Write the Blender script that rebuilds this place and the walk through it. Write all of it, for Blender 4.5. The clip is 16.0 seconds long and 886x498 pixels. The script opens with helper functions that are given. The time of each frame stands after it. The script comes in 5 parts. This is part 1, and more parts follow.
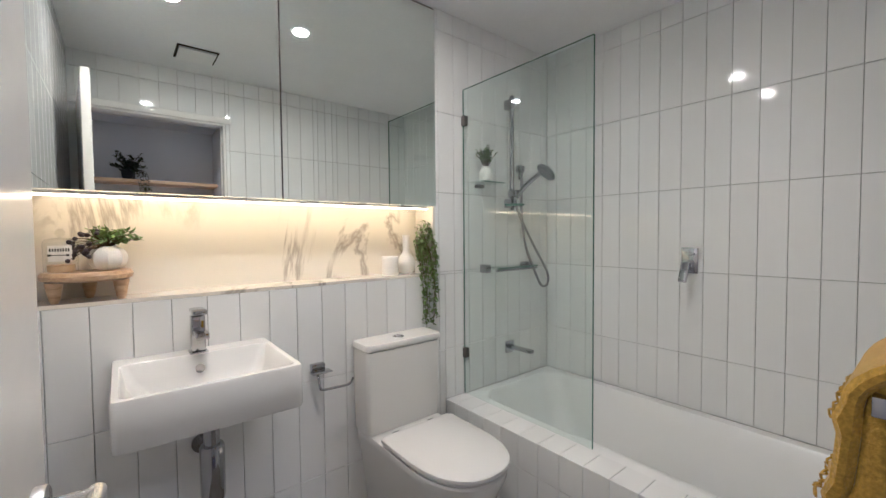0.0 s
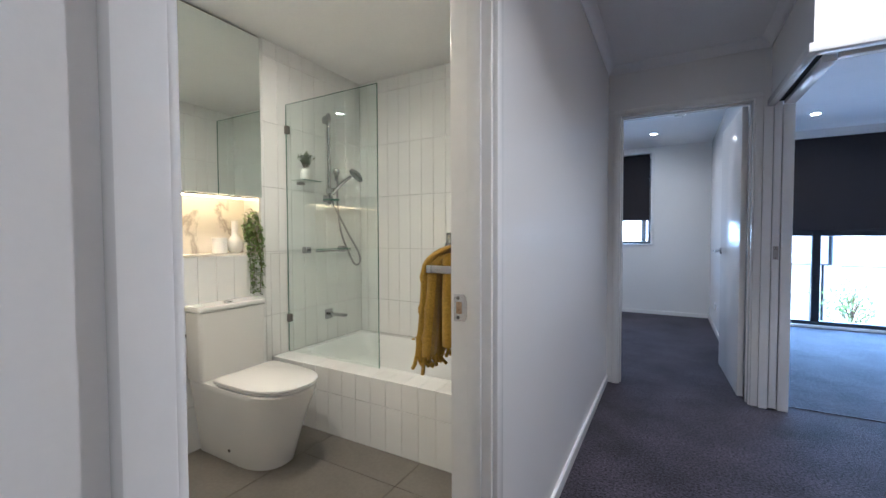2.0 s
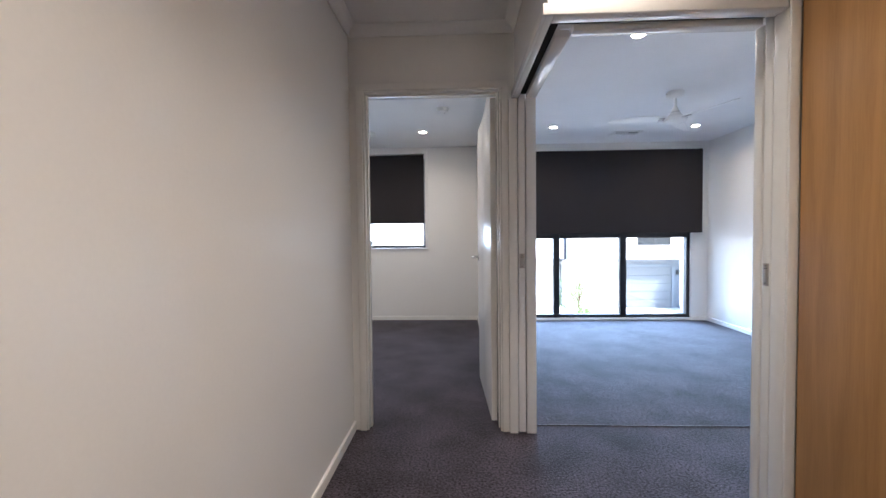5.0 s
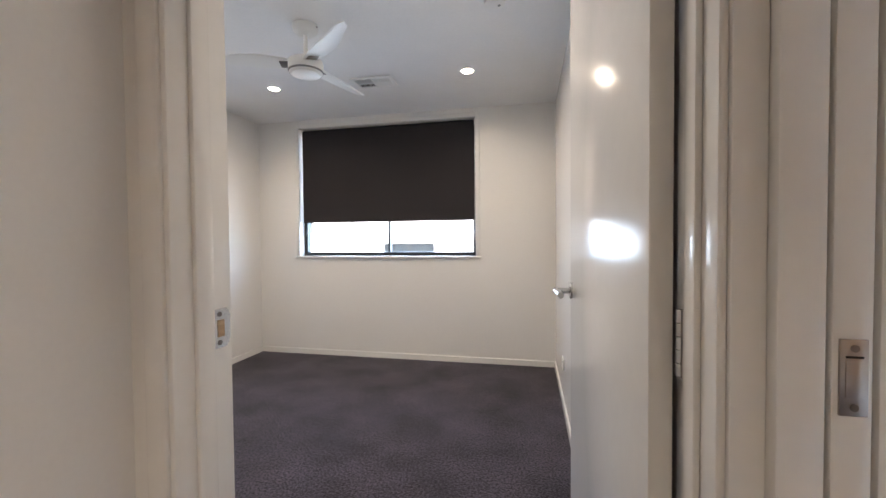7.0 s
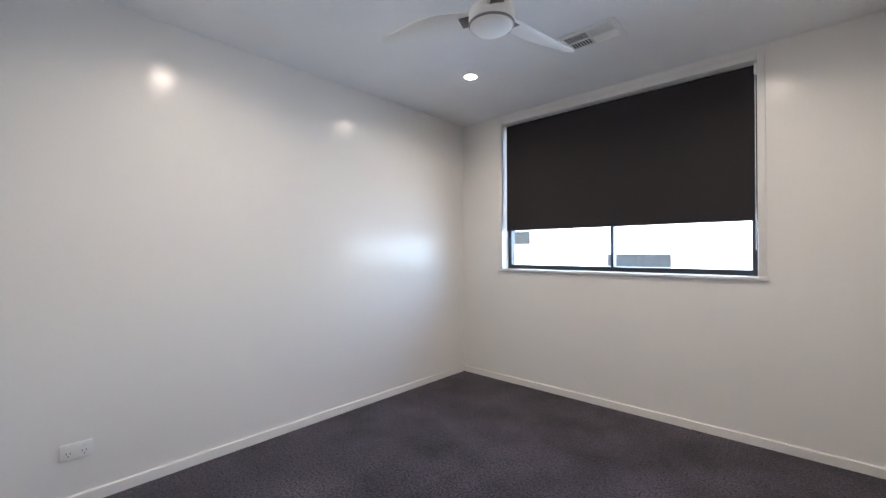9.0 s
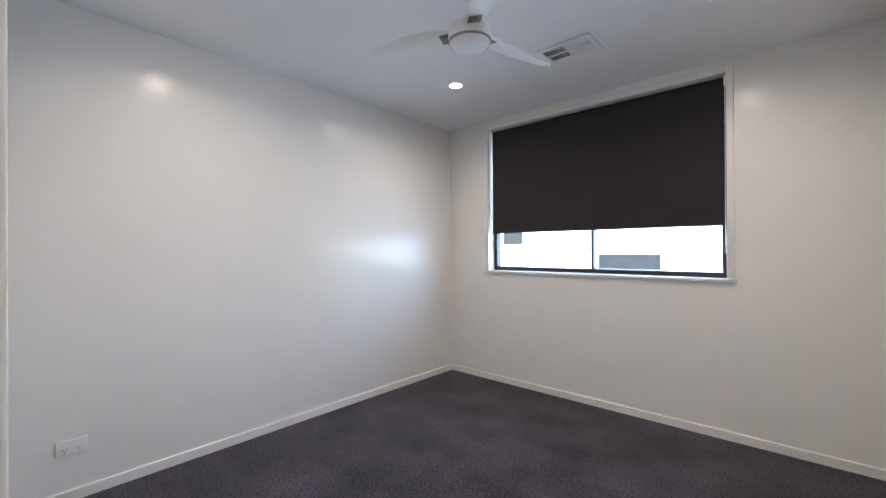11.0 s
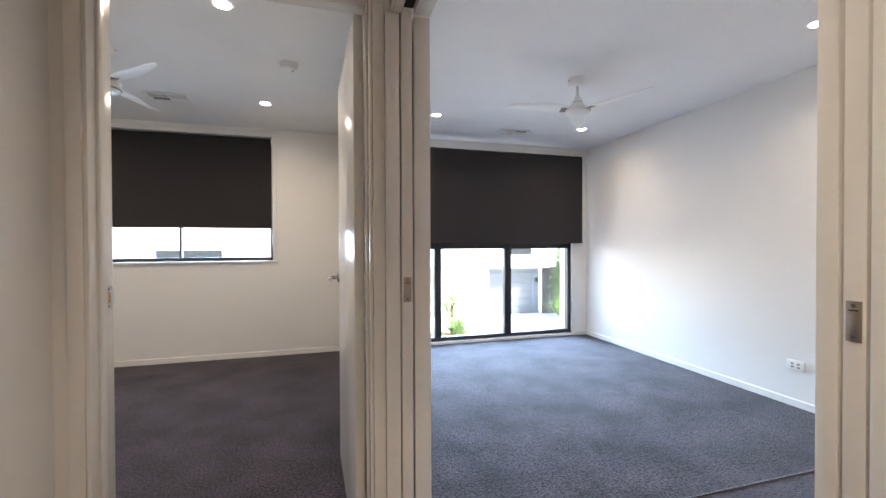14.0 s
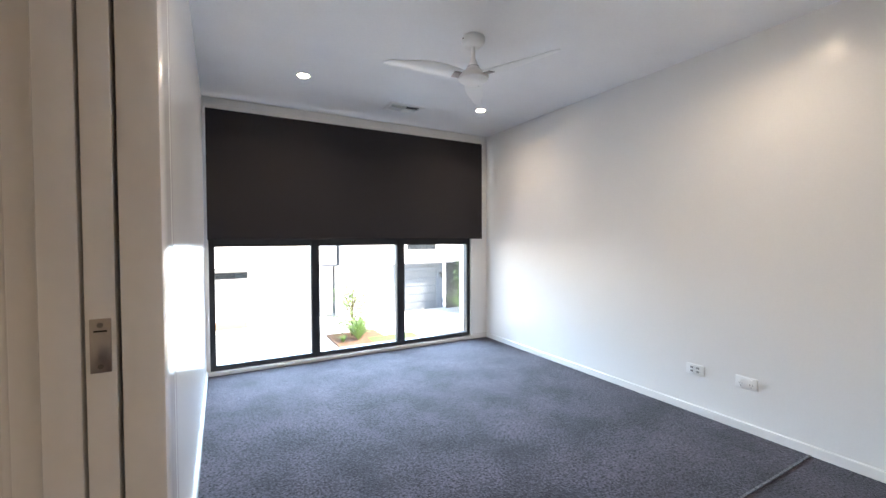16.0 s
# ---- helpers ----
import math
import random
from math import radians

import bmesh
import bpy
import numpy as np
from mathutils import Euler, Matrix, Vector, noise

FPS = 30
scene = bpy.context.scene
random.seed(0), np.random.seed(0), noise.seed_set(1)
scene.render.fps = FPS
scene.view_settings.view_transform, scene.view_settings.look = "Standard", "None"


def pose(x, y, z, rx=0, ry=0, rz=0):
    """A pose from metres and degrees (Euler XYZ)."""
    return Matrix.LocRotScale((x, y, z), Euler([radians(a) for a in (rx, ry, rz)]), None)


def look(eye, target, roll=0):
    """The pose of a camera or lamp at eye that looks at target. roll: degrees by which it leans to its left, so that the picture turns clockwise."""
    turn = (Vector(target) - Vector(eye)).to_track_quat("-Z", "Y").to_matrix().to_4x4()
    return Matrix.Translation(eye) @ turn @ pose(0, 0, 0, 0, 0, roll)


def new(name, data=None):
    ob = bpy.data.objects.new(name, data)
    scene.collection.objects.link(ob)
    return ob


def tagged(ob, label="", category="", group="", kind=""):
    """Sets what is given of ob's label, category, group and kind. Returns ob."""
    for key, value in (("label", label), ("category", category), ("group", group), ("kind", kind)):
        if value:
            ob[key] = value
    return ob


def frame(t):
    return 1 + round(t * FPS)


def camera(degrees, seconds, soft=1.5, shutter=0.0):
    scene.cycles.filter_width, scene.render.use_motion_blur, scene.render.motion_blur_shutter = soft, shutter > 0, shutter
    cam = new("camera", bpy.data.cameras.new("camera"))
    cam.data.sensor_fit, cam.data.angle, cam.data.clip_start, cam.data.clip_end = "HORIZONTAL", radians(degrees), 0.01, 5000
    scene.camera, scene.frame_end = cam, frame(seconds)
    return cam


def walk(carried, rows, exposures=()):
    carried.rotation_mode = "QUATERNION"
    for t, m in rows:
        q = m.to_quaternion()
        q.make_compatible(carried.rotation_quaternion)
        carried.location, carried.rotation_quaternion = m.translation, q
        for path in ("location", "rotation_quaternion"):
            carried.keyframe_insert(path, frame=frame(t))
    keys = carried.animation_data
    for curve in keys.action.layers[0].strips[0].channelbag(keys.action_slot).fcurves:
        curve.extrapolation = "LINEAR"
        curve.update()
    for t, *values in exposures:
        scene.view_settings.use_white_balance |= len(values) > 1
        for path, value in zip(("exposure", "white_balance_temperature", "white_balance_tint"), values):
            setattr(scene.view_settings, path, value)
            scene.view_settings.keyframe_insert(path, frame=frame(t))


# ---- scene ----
cam = camera(95.6, 16.0)
PATH = [
    (0, (-0.163, -3.007, 1.246), (-1.719, -1.752, 1.172), -0.5),
    (0.5, (-0.15, -3.013, 1.238), (-1.699, -1.751, 1.169), -0.5),
    (1, (0.035, -3.061, 1.193), (-1.463, -1.737, 1.122), -0.4),
    (1.5, (0.279, -3.209, 1.167), (-1.02, -1.689, 1.096), -0.2),
    (2, (0.427, -3.378, 1.147), (-0.553, -1.636, 1.082), -0.2),
    (2.5, (0.494, -3.575, 1.112), (-0.101, -1.666, 1.059), -0.4),
    (3, (0.52, -3.671, 1.106), (0.226, -1.693, 1.068), -0.4),
    (3.2, (0.529, -3.662, 1.106), (0.311, -1.674, 1.069), -0.5),
    (5.3, (0.664, -2.13, 1.184), (0.586, -0.132, 1.116), -0.6),
    (5.5, (0.655, -1.93, 1.175), (0.574, 0.067, 1.105), -0.5),
    (6, (0.675, -1.475, 1.168), (0.561, 0.521, 1.1), -0.6),
    (6.5, (0.715, -1.032, 1.183), (0.496, 0.955, 1.124), -0.6),
    (7, (0.677, -0.589, 1.188), (0.261, 1.367, 1.137), -0.5),
    (7.5, (0.663, -0.248, 1.206), (-0.04, 1.624, 1.162), -0.5),
    (8, (0.61, -0.027, 1.207), (-0.384, 1.708, 1.194), -0.2),
    (8.5, (0.504, 0.078, 1.202), (-0.717, 1.662, 1.202), -0.3),
    (9, (0.433, 0.13, 1.192), (-0.922, 1.602, 1.198), -0.3),
    (9.2, (0.412, 0.134, 1.186), (-0.975, 1.575, 1.195), -0.3),
    (11.5, (0.615, 0.056, 1.219), (-0.657, 1.599, 1.217), -0.2),
    (12, (0.68, -0.181, 1.201), (-0.292, 1.567, 1.198), -0.2),
    (12.5, (0.724, -0.489, 1.176), (0.142, 1.424, 1.174), -0.2),
    (13, (0.778, -0.854, 1.154), (0.584, 1.136, 1.151), -0.3),
    (13.5, (0.763, -1.205, 1.162), (0.961, 0.785, 1.149), -0.2),
    (14, (0.769, -1.43, 1.185), (1.314, 0.494, 1.163), -0.2),
    (14.5, (0.807, -1.469, 1.193), (1.581, 0.375, 1.155), -0.2),
    (15, (0.902, -1.33, 1.173), (1.805, 0.455, 1.126), -0.2),
    (15.5, (1.055, -1.11, 1.188), (2.008, 0.647, 1.136), -0.2),
    (16, (1.197, -0.88, 1.198), (2.166, 0.869, 1.146), -0.2),
]
walk(cam, [(t, look(eye, target, roll)) for t, eye, target, roll in PATH], [
    (0.0, 2.97, 4600, 17), (1.2, 3.0, 4550, 16), (1.5, 3.18, 4350, 13), (2.0, 3.25, 4800, 12), (2.5, 3.48, 5700, 15), (3.0, 3.46, 5750, 15), (5.5, 3.55, 6150, 15), (7.0, 3.74, 6650, 15),
    (7.6, 3.63, 6000, 15), (9.0, 3.55, 6200, 15), (11.5, 3.52, 6150, 15), (12.4, 3.74, 6250, 15), (13.0, 3.8, 6200, 15), (14.0, 3.6, 6800, 15), (15.0, 3.53, 6950, 15), (16.0, 3.43, 7000, 15)])

# ---------------------------------------------------------------- world and light
world = bpy.data.worlds.new("sky")
scene.world = world
world.use_nodes = True
wn = world.node_tree.nodes
sky = wn.new("ShaderNodeTexSky")
sky.sky_type = 'NISHITA'
sky.sun_disc = False
sky.sun_elevation = radians(42.6)
sky.sun_rotation = radians(135)
wn["Background"].inputs[1].default_value = 0.15
world.node_tree.links.new(sky.outputs[0], wn["Background"].inputs[0])

sun = new("sun", bpy.data.lights.new("sun", 'SUN'))
sun.data.energy = 2.0
sun.data.angle = radians(0.5)
sun.data.color = (1.0, 0.95, 0.87)
sun.matrix_world = look((0, 0, 40), (-20, 20, 40 - 26))

# sky light entering under the half-lowered blinds
for sx, sy, sz, wide, tall, watts, drop, fan in ((-0.73, 3.43, 1.195, 1.78, 0.33, 1.5, 0.16, 150), (2.45, 3.72, 0.78, 2.6, 1.1, 11.5, 0.62, 76)):
    entry = new("window_sky_light", bpy.data.lights.new("window_sky_light", 'AREA'))
    entry.data.shape, entry.data.size, entry.data.size_y = 'RECTANGLE', wide, tall
    entry.data.energy, entry.data.color, entry.data.spread = watts, (0.45, 0.70, 1.0), radians(fan)
    entry.matrix_world = look((sx, sy, sz), (sx, sy - 1, sz - drop))

WARM = (1.0, 0.86, 0.68)
GOLD = (1.0, 0.76, 0.45)


def disc_lamp(name, x, y, z, watts, color=WARM, size=0.075, spread=130):
    lamp = new(name, bpy.data.lights.new(name, 'AREA'))
    lamp.data.shape, lamp.data.size = 'DISK', size
    lamp.data.energy, lamp.data.color, lamp.data.spread = watts, color, radians(spread)
    lamp.matrix_world = look((x, y, z), (x + 0.0001, y, z - 1))
    return lamp


# ceiling lamps: x, y, ceiling height, watts
H, HB = 2.42, 2.37
LAMPS = {
    "bath": [(-1.11, -2.19), (-1.07, -2.79)],
    # only the first hall lamp is known; the other two are added, unseen, for evenness
    "hall": [(1.07, -1.24), (0.95, -2.45), (0.95, -3.9)],
    "bed": [(-1.345, 2.36), (0.242, 2.37), (-1.345, 0.87), (0.25, 0.87)],
    "big": [(1.76, 2.28), (3.39, 2.33), (3.42, 0.178), (1.79, 0.15)],
}
WATTS = {"bath": 1.05, "hall": 1.5, "bed": 0.53, "big": 0.46}

# ---------------------------------------------------------------- materials


def material(name, color, rough=0.5, metal=0.0, grain=0.0, scale=40.0, bump=0.0, bump_scale=200.0,
             stain=0.0, stain_scale=2.5, coat=0.0, vary=0.0, island=False, spec=0.5, trans=0.0, ior=1.45, sheen=0.0, rvary=0.0):
    """Principled surface with grain at one scale, soft blotches at another, and a fine relief."""
    m = bpy.data.materials.new(name)
    m.use_nodes = True
    nt = m.node_tree
    b = nt.nodes["Principled BSDF"]
    b.inputs["Roughness"].default_value = rough
    b.inputs["Metallic"].default_value = metal
    b.inputs["Specular IOR Level"].default_value = spec
    b.inputs["Coat Weight"].default_value = coat
    b.inputs["Transmission Weight"].default_value = trans
    b.inputs["IOR"].default_value = ior
    b.inputs["Sheen Weight"].default_value = sheen
    b.inputs["Base Color"].default_value = (*color, 1)
    co = nt.nodes.new("ShaderNodeTexCoord")
    geo = nt.nodes.new("ShaderNodeNewGeometry")
    src = geo.outputs["Position"]
    value = None

    def noise_out(sc, detail=4):
        n = nt.nodes.new("ShaderNodeTexNoise")
        n.inputs["Scale"].default_value = sc
        n.inputs["Detail"].default_value = detail
        nt.links.new(src, n.inputs["Vector"])
        return n.outputs["Fac"]

    def scaled(out, amount):
        r = nt.nodes.new("ShaderNodeMapRange")
        r.inputs["From Min"].default_value, r.inputs["From Max"].default_value = 0.3, 0.7
        r.inputs["To Min"].default_value, r.inputs["To Max"].default_value = 1 - amount, 1 + amount
        nt.links.new(out, r.inputs["Value"])
        return r.outputs[0]

    def times(a, c):
        if a is None:
            return c
        mu = nt.nodes.new("ShaderNodeMath")
        mu.operation = 'MULTIPLY'
        nt.links.new(a, mu.inputs[0])
        nt.links.new(c, mu.inputs[1])
        return mu.outputs[0]

    if grain:
        value = times(value, scaled(noise_out(scale), grain))
    if stain:
        value = times(value, scaled(noise_out(stain_scale, 3), stain))
    if vary:
        r = nt.nodes.new("ShaderNodeMapRange")
        r.inputs["To Min"].default_value, r.inputs["To Max"].default_value = 1 - vary, 1 + vary
        if island:
            nt.links.new(geo.outputs["Random Per Island"], r.inputs["Value"])
        else:
            oi = nt.nodes.new("ShaderNodeObjectInfo")
            nt.links.new(oi.outputs["Random"], r.inputs["Value"])
        value = times(value, r.outputs[0])
    if value is not None:
        mix = nt.nodes.new("ShaderNodeVectorMath")
        mix.operation = 'SCALE'
        mix.inputs[0].default_value = color
        nt.links.new(value, mix.inputs["Scale"])
        nt.links.new(mix.outputs[0], b.inputs["Base Color"])
    if rvary:
        r = nt.nodes.new("ShaderNodeMapRange")
        r.inputs["From Min"].default_value, r.inputs["From Max"].default_value = 0.3, 0.7
        r.inputs["To Min"].default_value, r.inputs["To Max"].default_value = max(0.02, rough - rvary), rough + rvary
        nt.links.new(noise_out(6.0, 5), r.inputs["Value"])
        nt.links.new(r.outputs[0], b.inputs["Roughness"])
    if bump:
        bp = nt.nodes.new("ShaderNodeBump")
        bp.inputs["Strength"].default_value = 1.0
        bp.inputs["Distance"].default_value = bump
        nt.links.new(noise_out(bump_scale, 3), bp.inputs["Height"])
        nt.links.new(bp.outputs[0], b.inputs["Normal"])
    return m


def wood(name, light, dark, axis=2, scale=9.0, rough=0.42):
    """Timber with stretched grain along one axis."""
    m = material(name, light, rough)
    nt = m.node_tree
    b = nt.nodes["Principled BSDF"]
    geo = nt.nodes.new("ShaderNodeNewGeometry")
    mp = nt.nodes.new("ShaderNodeMapping")
    sc = [scale, scale, scale]
    sc[axis] = scale * 0.06
    mp.inputs["Scale"].default_value = sc
    nt.links.new(geo.outputs["Position"], mp.inputs["Vector"])
    n = nt.nodes.new("ShaderNodeTexNoise")
    n.inputs["Scale"].default_value, n.inputs["Detail"].default_value, n.inputs["Distortion"].default_value = 2.2, 6, 0.6
    nt.links.new(mp.outputs[0], n.inputs["Vector"])
    n2 = nt.nodes.new("ShaderNodeTexNoise")
    n2.inputs["Scale"].default_value, n2.inputs["Detail"].default_value = 22.0, 3
    nt.links.new(mp.outputs[0], n2.inputs["Vector"])
    add = nt.nodes.new("ShaderNodeMath")
    add.operation = 'MULTIPLY_ADD'
    nt.links.new(n2.outputs["Fac"], add.inputs[0])
    add.inputs[1].default_value = 0.35
    nt.links.new(n.outputs["Fac"], add.inputs[2])
    ramp = nt.nodes.new("ShaderNodeValToRGB")
    ramp.color_ramp.elements[0].position, ramp.color_ramp.elements[0].color = 0.45, (*dark, 1)
    ramp.color_ramp.elements[1].position, ramp.color_ramp.elements[1].color = 0.85, (*light, 1)
    nt.links.new(add.outputs[0], ramp.inputs[0])
    nt.links.new(ramp.outputs[0], b.inputs["Base Color"])
    return m


def glow(name, color, strength):
    m = bpy.data.materials.new(name)
    m.use_nodes = True
    b = m.node_tree.nodes["Principled BSDF"]
    b.inputs["Base Color"].default_value = (0.8, 0.8, 0.8, 1)
    b.inputs["Emission Color"].default_value = (*color, 1)
    b.inputs["Emission Strength"].default_value = strength
    return m


def thin_glass(name, tint):
    """A pane: a clear sheet with the gloss of glass on it."""
    m = bpy.data.materials.new(name)
    m.use_nodes = True
    nt = m.node_tree
    for n in list(nt.nodes):
        nt.nodes.remove(n)
    out = nt.nodes.new("ShaderNodeOutputMaterial")
    mix = nt.nodes.new("ShaderNodeMixShader")
    tr = nt.nodes.new("ShaderNodeBsdfTransparent")
    gl = nt.nodes.new("ShaderNodeBsdfGlossy")
    lw = nt.nodes.new("ShaderNodeLayerWeight")
    lw.inputs["Blend"].default_value = 0.5
    pw = nt.nodes.new("ShaderNodeMath")
    pw.operation = 'POWER'
    pw.inputs[1].default_value = 4.0
    ma = nt.nodes.new("ShaderNodeMath")
    ma.operation = 'MULTIPLY_ADD'
    ma.inputs[1].default_value, ma.inputs[2].default_value = 0.7, 0.045
    tr.inputs[0].default_value = (*tint, 1)
    gl.inputs["Roughness"].default_value = 0.0
    nt.links.new(lw.outputs["Facing"], pw.inputs[0])
    nt.links.new(pw.outputs[0], ma.inputs[0])
    nt.links.new(ma.outputs[0], mix.inputs[0])
    nt.links.new(tr.outputs[0], mix.inputs[1])
    nt.links.new(gl.outputs[0], mix.inputs[2])
    nt.links.new(mix.outputs[0], out.inputs[0])
    return m


PAINT = material("wall_paint", (0.79, 0.775, 0.75), 0.22, grain=0.010, scale=90, stain=0.012, stain_scale=1.3, bump=0.00008, bump_scale=260)
CEIL = material("ceiling_paint", (0.80, 0.80, 0.80), 0.85, grain=0.015, scale=60, stain=0.02)
TRIM = material("gloss_trim_paint", (0.80, 0.785, 0.755), 0.16, grain=0.015, scale=30, bump=0.0001, bump_scale=90)
DOORP = material("door_paint", (0.80, 0.785, 0.755), 0.17, grain=0.012, scale=25, bump=0.0001, bump_scale=60)
CARPET = material("grey_carpet", (0.046, 0.038, 0.050), 1.0, grain=1.0, scale=85, stain=0.46, stain_scale=3.0, bump=0.0048, bump_scale=105, spec=0.1, sheen=0.17)
SEAM = material("pale_carpet_seam", (0.078, 0.070, 0.080), 1.0, grain=0.8, scale=105, bump=0.008, bump_scale=120, spec=0.1, sheen=0.3)
TILE = material("white_gloss_tile", (0.80, 0.80, 0.79), 0.065, vary=0.02, bump=0.00035, bump_scale=14, stain=0.01)
GROUT = material("grey_grout", (0.50, 0.49, 0.48), 0.9, grain=0.2, scale=120)
FLOORT = material("taupe_floor_tile", (0.16, 0.145, 0.125), 0.42, grain=0.08, scale=70, stain=0.10, stain_scale=5, vary=0.03)
CERAMIC = material("white_ceramic", (0.76, 0.75, 0.73), 0.08, coat=0.3, stain=0.006)
ACRYL = material("white_acrylic", (0.83, 0.83, 0.82), 0.16, stain=0.008)
CHROME = material("chrome", (0.44, 0.44, 0.455), 0.07, metal=1.0, rvary=0.03)
SATIN = material("satin_steel", (0.58, 0.58, 0.585), 0.28, metal=1.0, rvary=0.06)
LOCKM = material("worn_lock_steel", (0.40, 0.36, 0.33), 0.34, metal=1.0, rvary=0.06)
DARKSTEEL = material("dark_steel", (0.22, 0.20, 0.19), 0.35, metal=1.0)
MIRROR = material("mirror", (0.86, 0.90, 0.88), 0.003, metal=1.0)
BLACKF = material("black_aluminium", (0.018, 0.018, 0.02), 0.38, stain=0.1)
BLIND = material("charcoal_blind_cloth", (0.026, 0.0225, 0.025), 0.9, grain=0.25, scale=500, stain=0.05, bump=0.0004, bump_scale=700)
# near-black colour that stands in for shade inside gaps, slots and recesses
GAPSHADE = material("painted_gap_shade", (0.012, 0.011, 0.010), 0.9)
PANE = thin_glass("window_glass", (0.96, 0.98, 0.97))
SCREEN = thin_glass("screen_glass", (0.94, 0.975, 0.96))
GLASSEDGE = material("green_glass_edge", (0.10, 0.20, 0.16), 0.1)
OAK = wood("oak_laminate_upright", (0.44, 0.235, 0.085), (0.33, 0.165, 0.055), 2)
OAKL = wood("oak_laminate_long", (0.62, 0.42, 0.23), (0.50, 0.31, 0.15), 1)
BOARD = wood("rustic_board", (0.58, 0.41, 0.25), (0.30, 0.19, 0.10), 1, 30)
PLASTIC = material("white_plastic", (0.80, 0.80, 0.78), 0.35, stain=0.01)
LIDW = material("white_lid_plastic", (0.74, 0.73, 0.72), 0.22, stain=0.01)
GREYP = material("grey_plastic", (0.25, 0.25, 0.25), 0.5)
LED = glow("led_strip", (1.0, 0.66, 0.28), 2.3)
BULB = glow("lamp_face", (1.0, 0.86, 0.66), 9.0)
TOWEL = material("mustard_towel", (0.44, 0.27, 0.035), 1.0, grain=0.25, scale=220, stain=0.10, stain_scale=14, bump=0.0018, bump_scale=210, spec=0.1, sheen=0.3)
HOSE = material("grey_hose", (0.30, 0.30, 0.31), 0.32, metal=0.9)
SPRAY = material("grey_spray_head", (0.20, 0.20, 0.21), 0.3, metal=0.4)
BOUCLE = material("cream_fabric", (0.56, 0.50, 0.41), 0.85, grain=0.05, scale=300, stain=0.05, bump=0.0005, bump_scale=380, spec=0.2, sheen=0.2)
LEAF = material("leaf_green", (0.075, 0.14, 0.04), 0.45, vary=0.35, island=True)
LEAFP = material("leaf_pale_green", (0.16, 0.25, 0.07), 0.5, vary=0.35, island=True)
LEAFD = material("leaf_dark_green", (0.022, 0.045, 0.018), 0.3, vary=0.3, island=True)
BERRY = material("dark_berry", (0.035, 0.025, 0.035), 0.45, vary=0.3, island=True)
STEM = material("brown_stem", (0.10, 0.065, 0.035), 0.7)
MATTW = material("matt_white_pottery", (0.80, 0.78, 0.74), 0.7, grain=0.03, scale=120, bump=0.0004, bump_scale=240)
WAX = material("cream_wax", (0.70, 0.52, 0.30), 0.5)
INK = material("black_ink", (0.02, 0.02, 0.02), 0.6)
BLACKPOT = material("black_pot", (0.02, 0.02, 0.022), 0.5)


def marble():
    m = material("cream_marble", (0.72, 0.68, 0.60), 0.16)
    nt = m.node_tree
    b = nt.nodes["Principled BSDF"]
    geo = nt.nodes.new("ShaderNodeNewGeometry")
    mp = nt.nodes.new("ShaderNodeMapping")
    mp.inputs["Rotation"].default_value = (radians(-55), 0, 0)
    mp.inputs["Scale"].default_value = (1.0, 1.5, 0.55)
    nt.links.new(geo.outputs["Position"], mp.inputs["Vector"])
    n = nt.nodes.new("ShaderNodeTexNoise")
    n.inputs["Scale"].default_value, n.inputs["Detail"].default_value = 1.5, 7
    n.inputs["Roughness"].default_value, n.inputs["Distortion"].default_value = 0.62, 1.1
    nt.links.new(mp.outputs[0], n.inputs["Vector"])
    s = nt.nodes.new("ShaderNodeMath")
    s.operation = 'SUBTRACT'
    s.inputs[1].default_value = 0.53
    nt.links.new(n.outputs["Fac"], s.inputs[0])
    a = nt.nodes.new("ShaderNodeMath")
    a.operation = 'ABSOLUTE'
    nt.links.new(s.outputs[0], a.inputs[0])
    ramp = nt.nodes.new("ShaderNodeValToRGB")
    e = ramp.color_ramp.elements
    e[0].position, e[0].color = 0.0, (0.40, 0.36, 0.31, 1)
    e[1].position, e[1].color = 0.035, (0.74, 0.70, 0.62, 1)
    nt.links.new(a.outputs[0], ramp.inputs[0])
    n2 = nt.nodes.new("ShaderNodeTexNoise")
    n2.inputs["Scale"].default_value, n2.inputs["Detail"].default_value = 2.1, 2
    nt.links.new(geo.outputs["Position"], n2.inputs["Vector"])
    r2 = nt.nodes.new("ShaderNodeMapRange")
    r2.inputs["From Min"].default_value, r2.inputs["From Max"].default_value = 0.50, 0.60
    nt.links.new(n2.outputs["Fac"], r2.inputs["Value"])
    mix = nt.nodes.new("ShaderNodeMix")
    mix.data_type = 'RGBA'
    mix.inputs["A"].default_value = (0.74, 0.70, 0.62, 1)
    nt.links.new(r2.outputs[0], mix.inputs["Factor"])
    nt.links.new(ramp.outputs[0], mix.inputs["B"])
    nt.links.new(mix.outputs["Result"], b.inputs["Base Color"])
    return m


MARBLE = marble()

# ---------------------------------------------------------------- mesh tools


def box(x0, x1, y0, y1, z0, z1, bm=None, bevel=0.0, seg=2):
    """A box between two corners, in its own or a given bmesh, with edges eased if asked."""
    bm = bm or bmesh.new()
    c = Vector(((x0 + x1) / 2, (y0 + y1) / 2, (z0 + z1) / 2))
    r = bmesh.ops.create_cube(bm, size=1, matrix=Matrix.Translation(c) @ Matrix.Diagonal((x1 - x0, y1 - y0, z1 - z0, 1)))
    if bevel:
        es = list({e for v in r["verts"] for e in v.link_edges})
        bmesh.ops.bevel(bm, geom=es, offset=bevel, segments=seg, affect='EDGES', profile=0.5)
    return bm


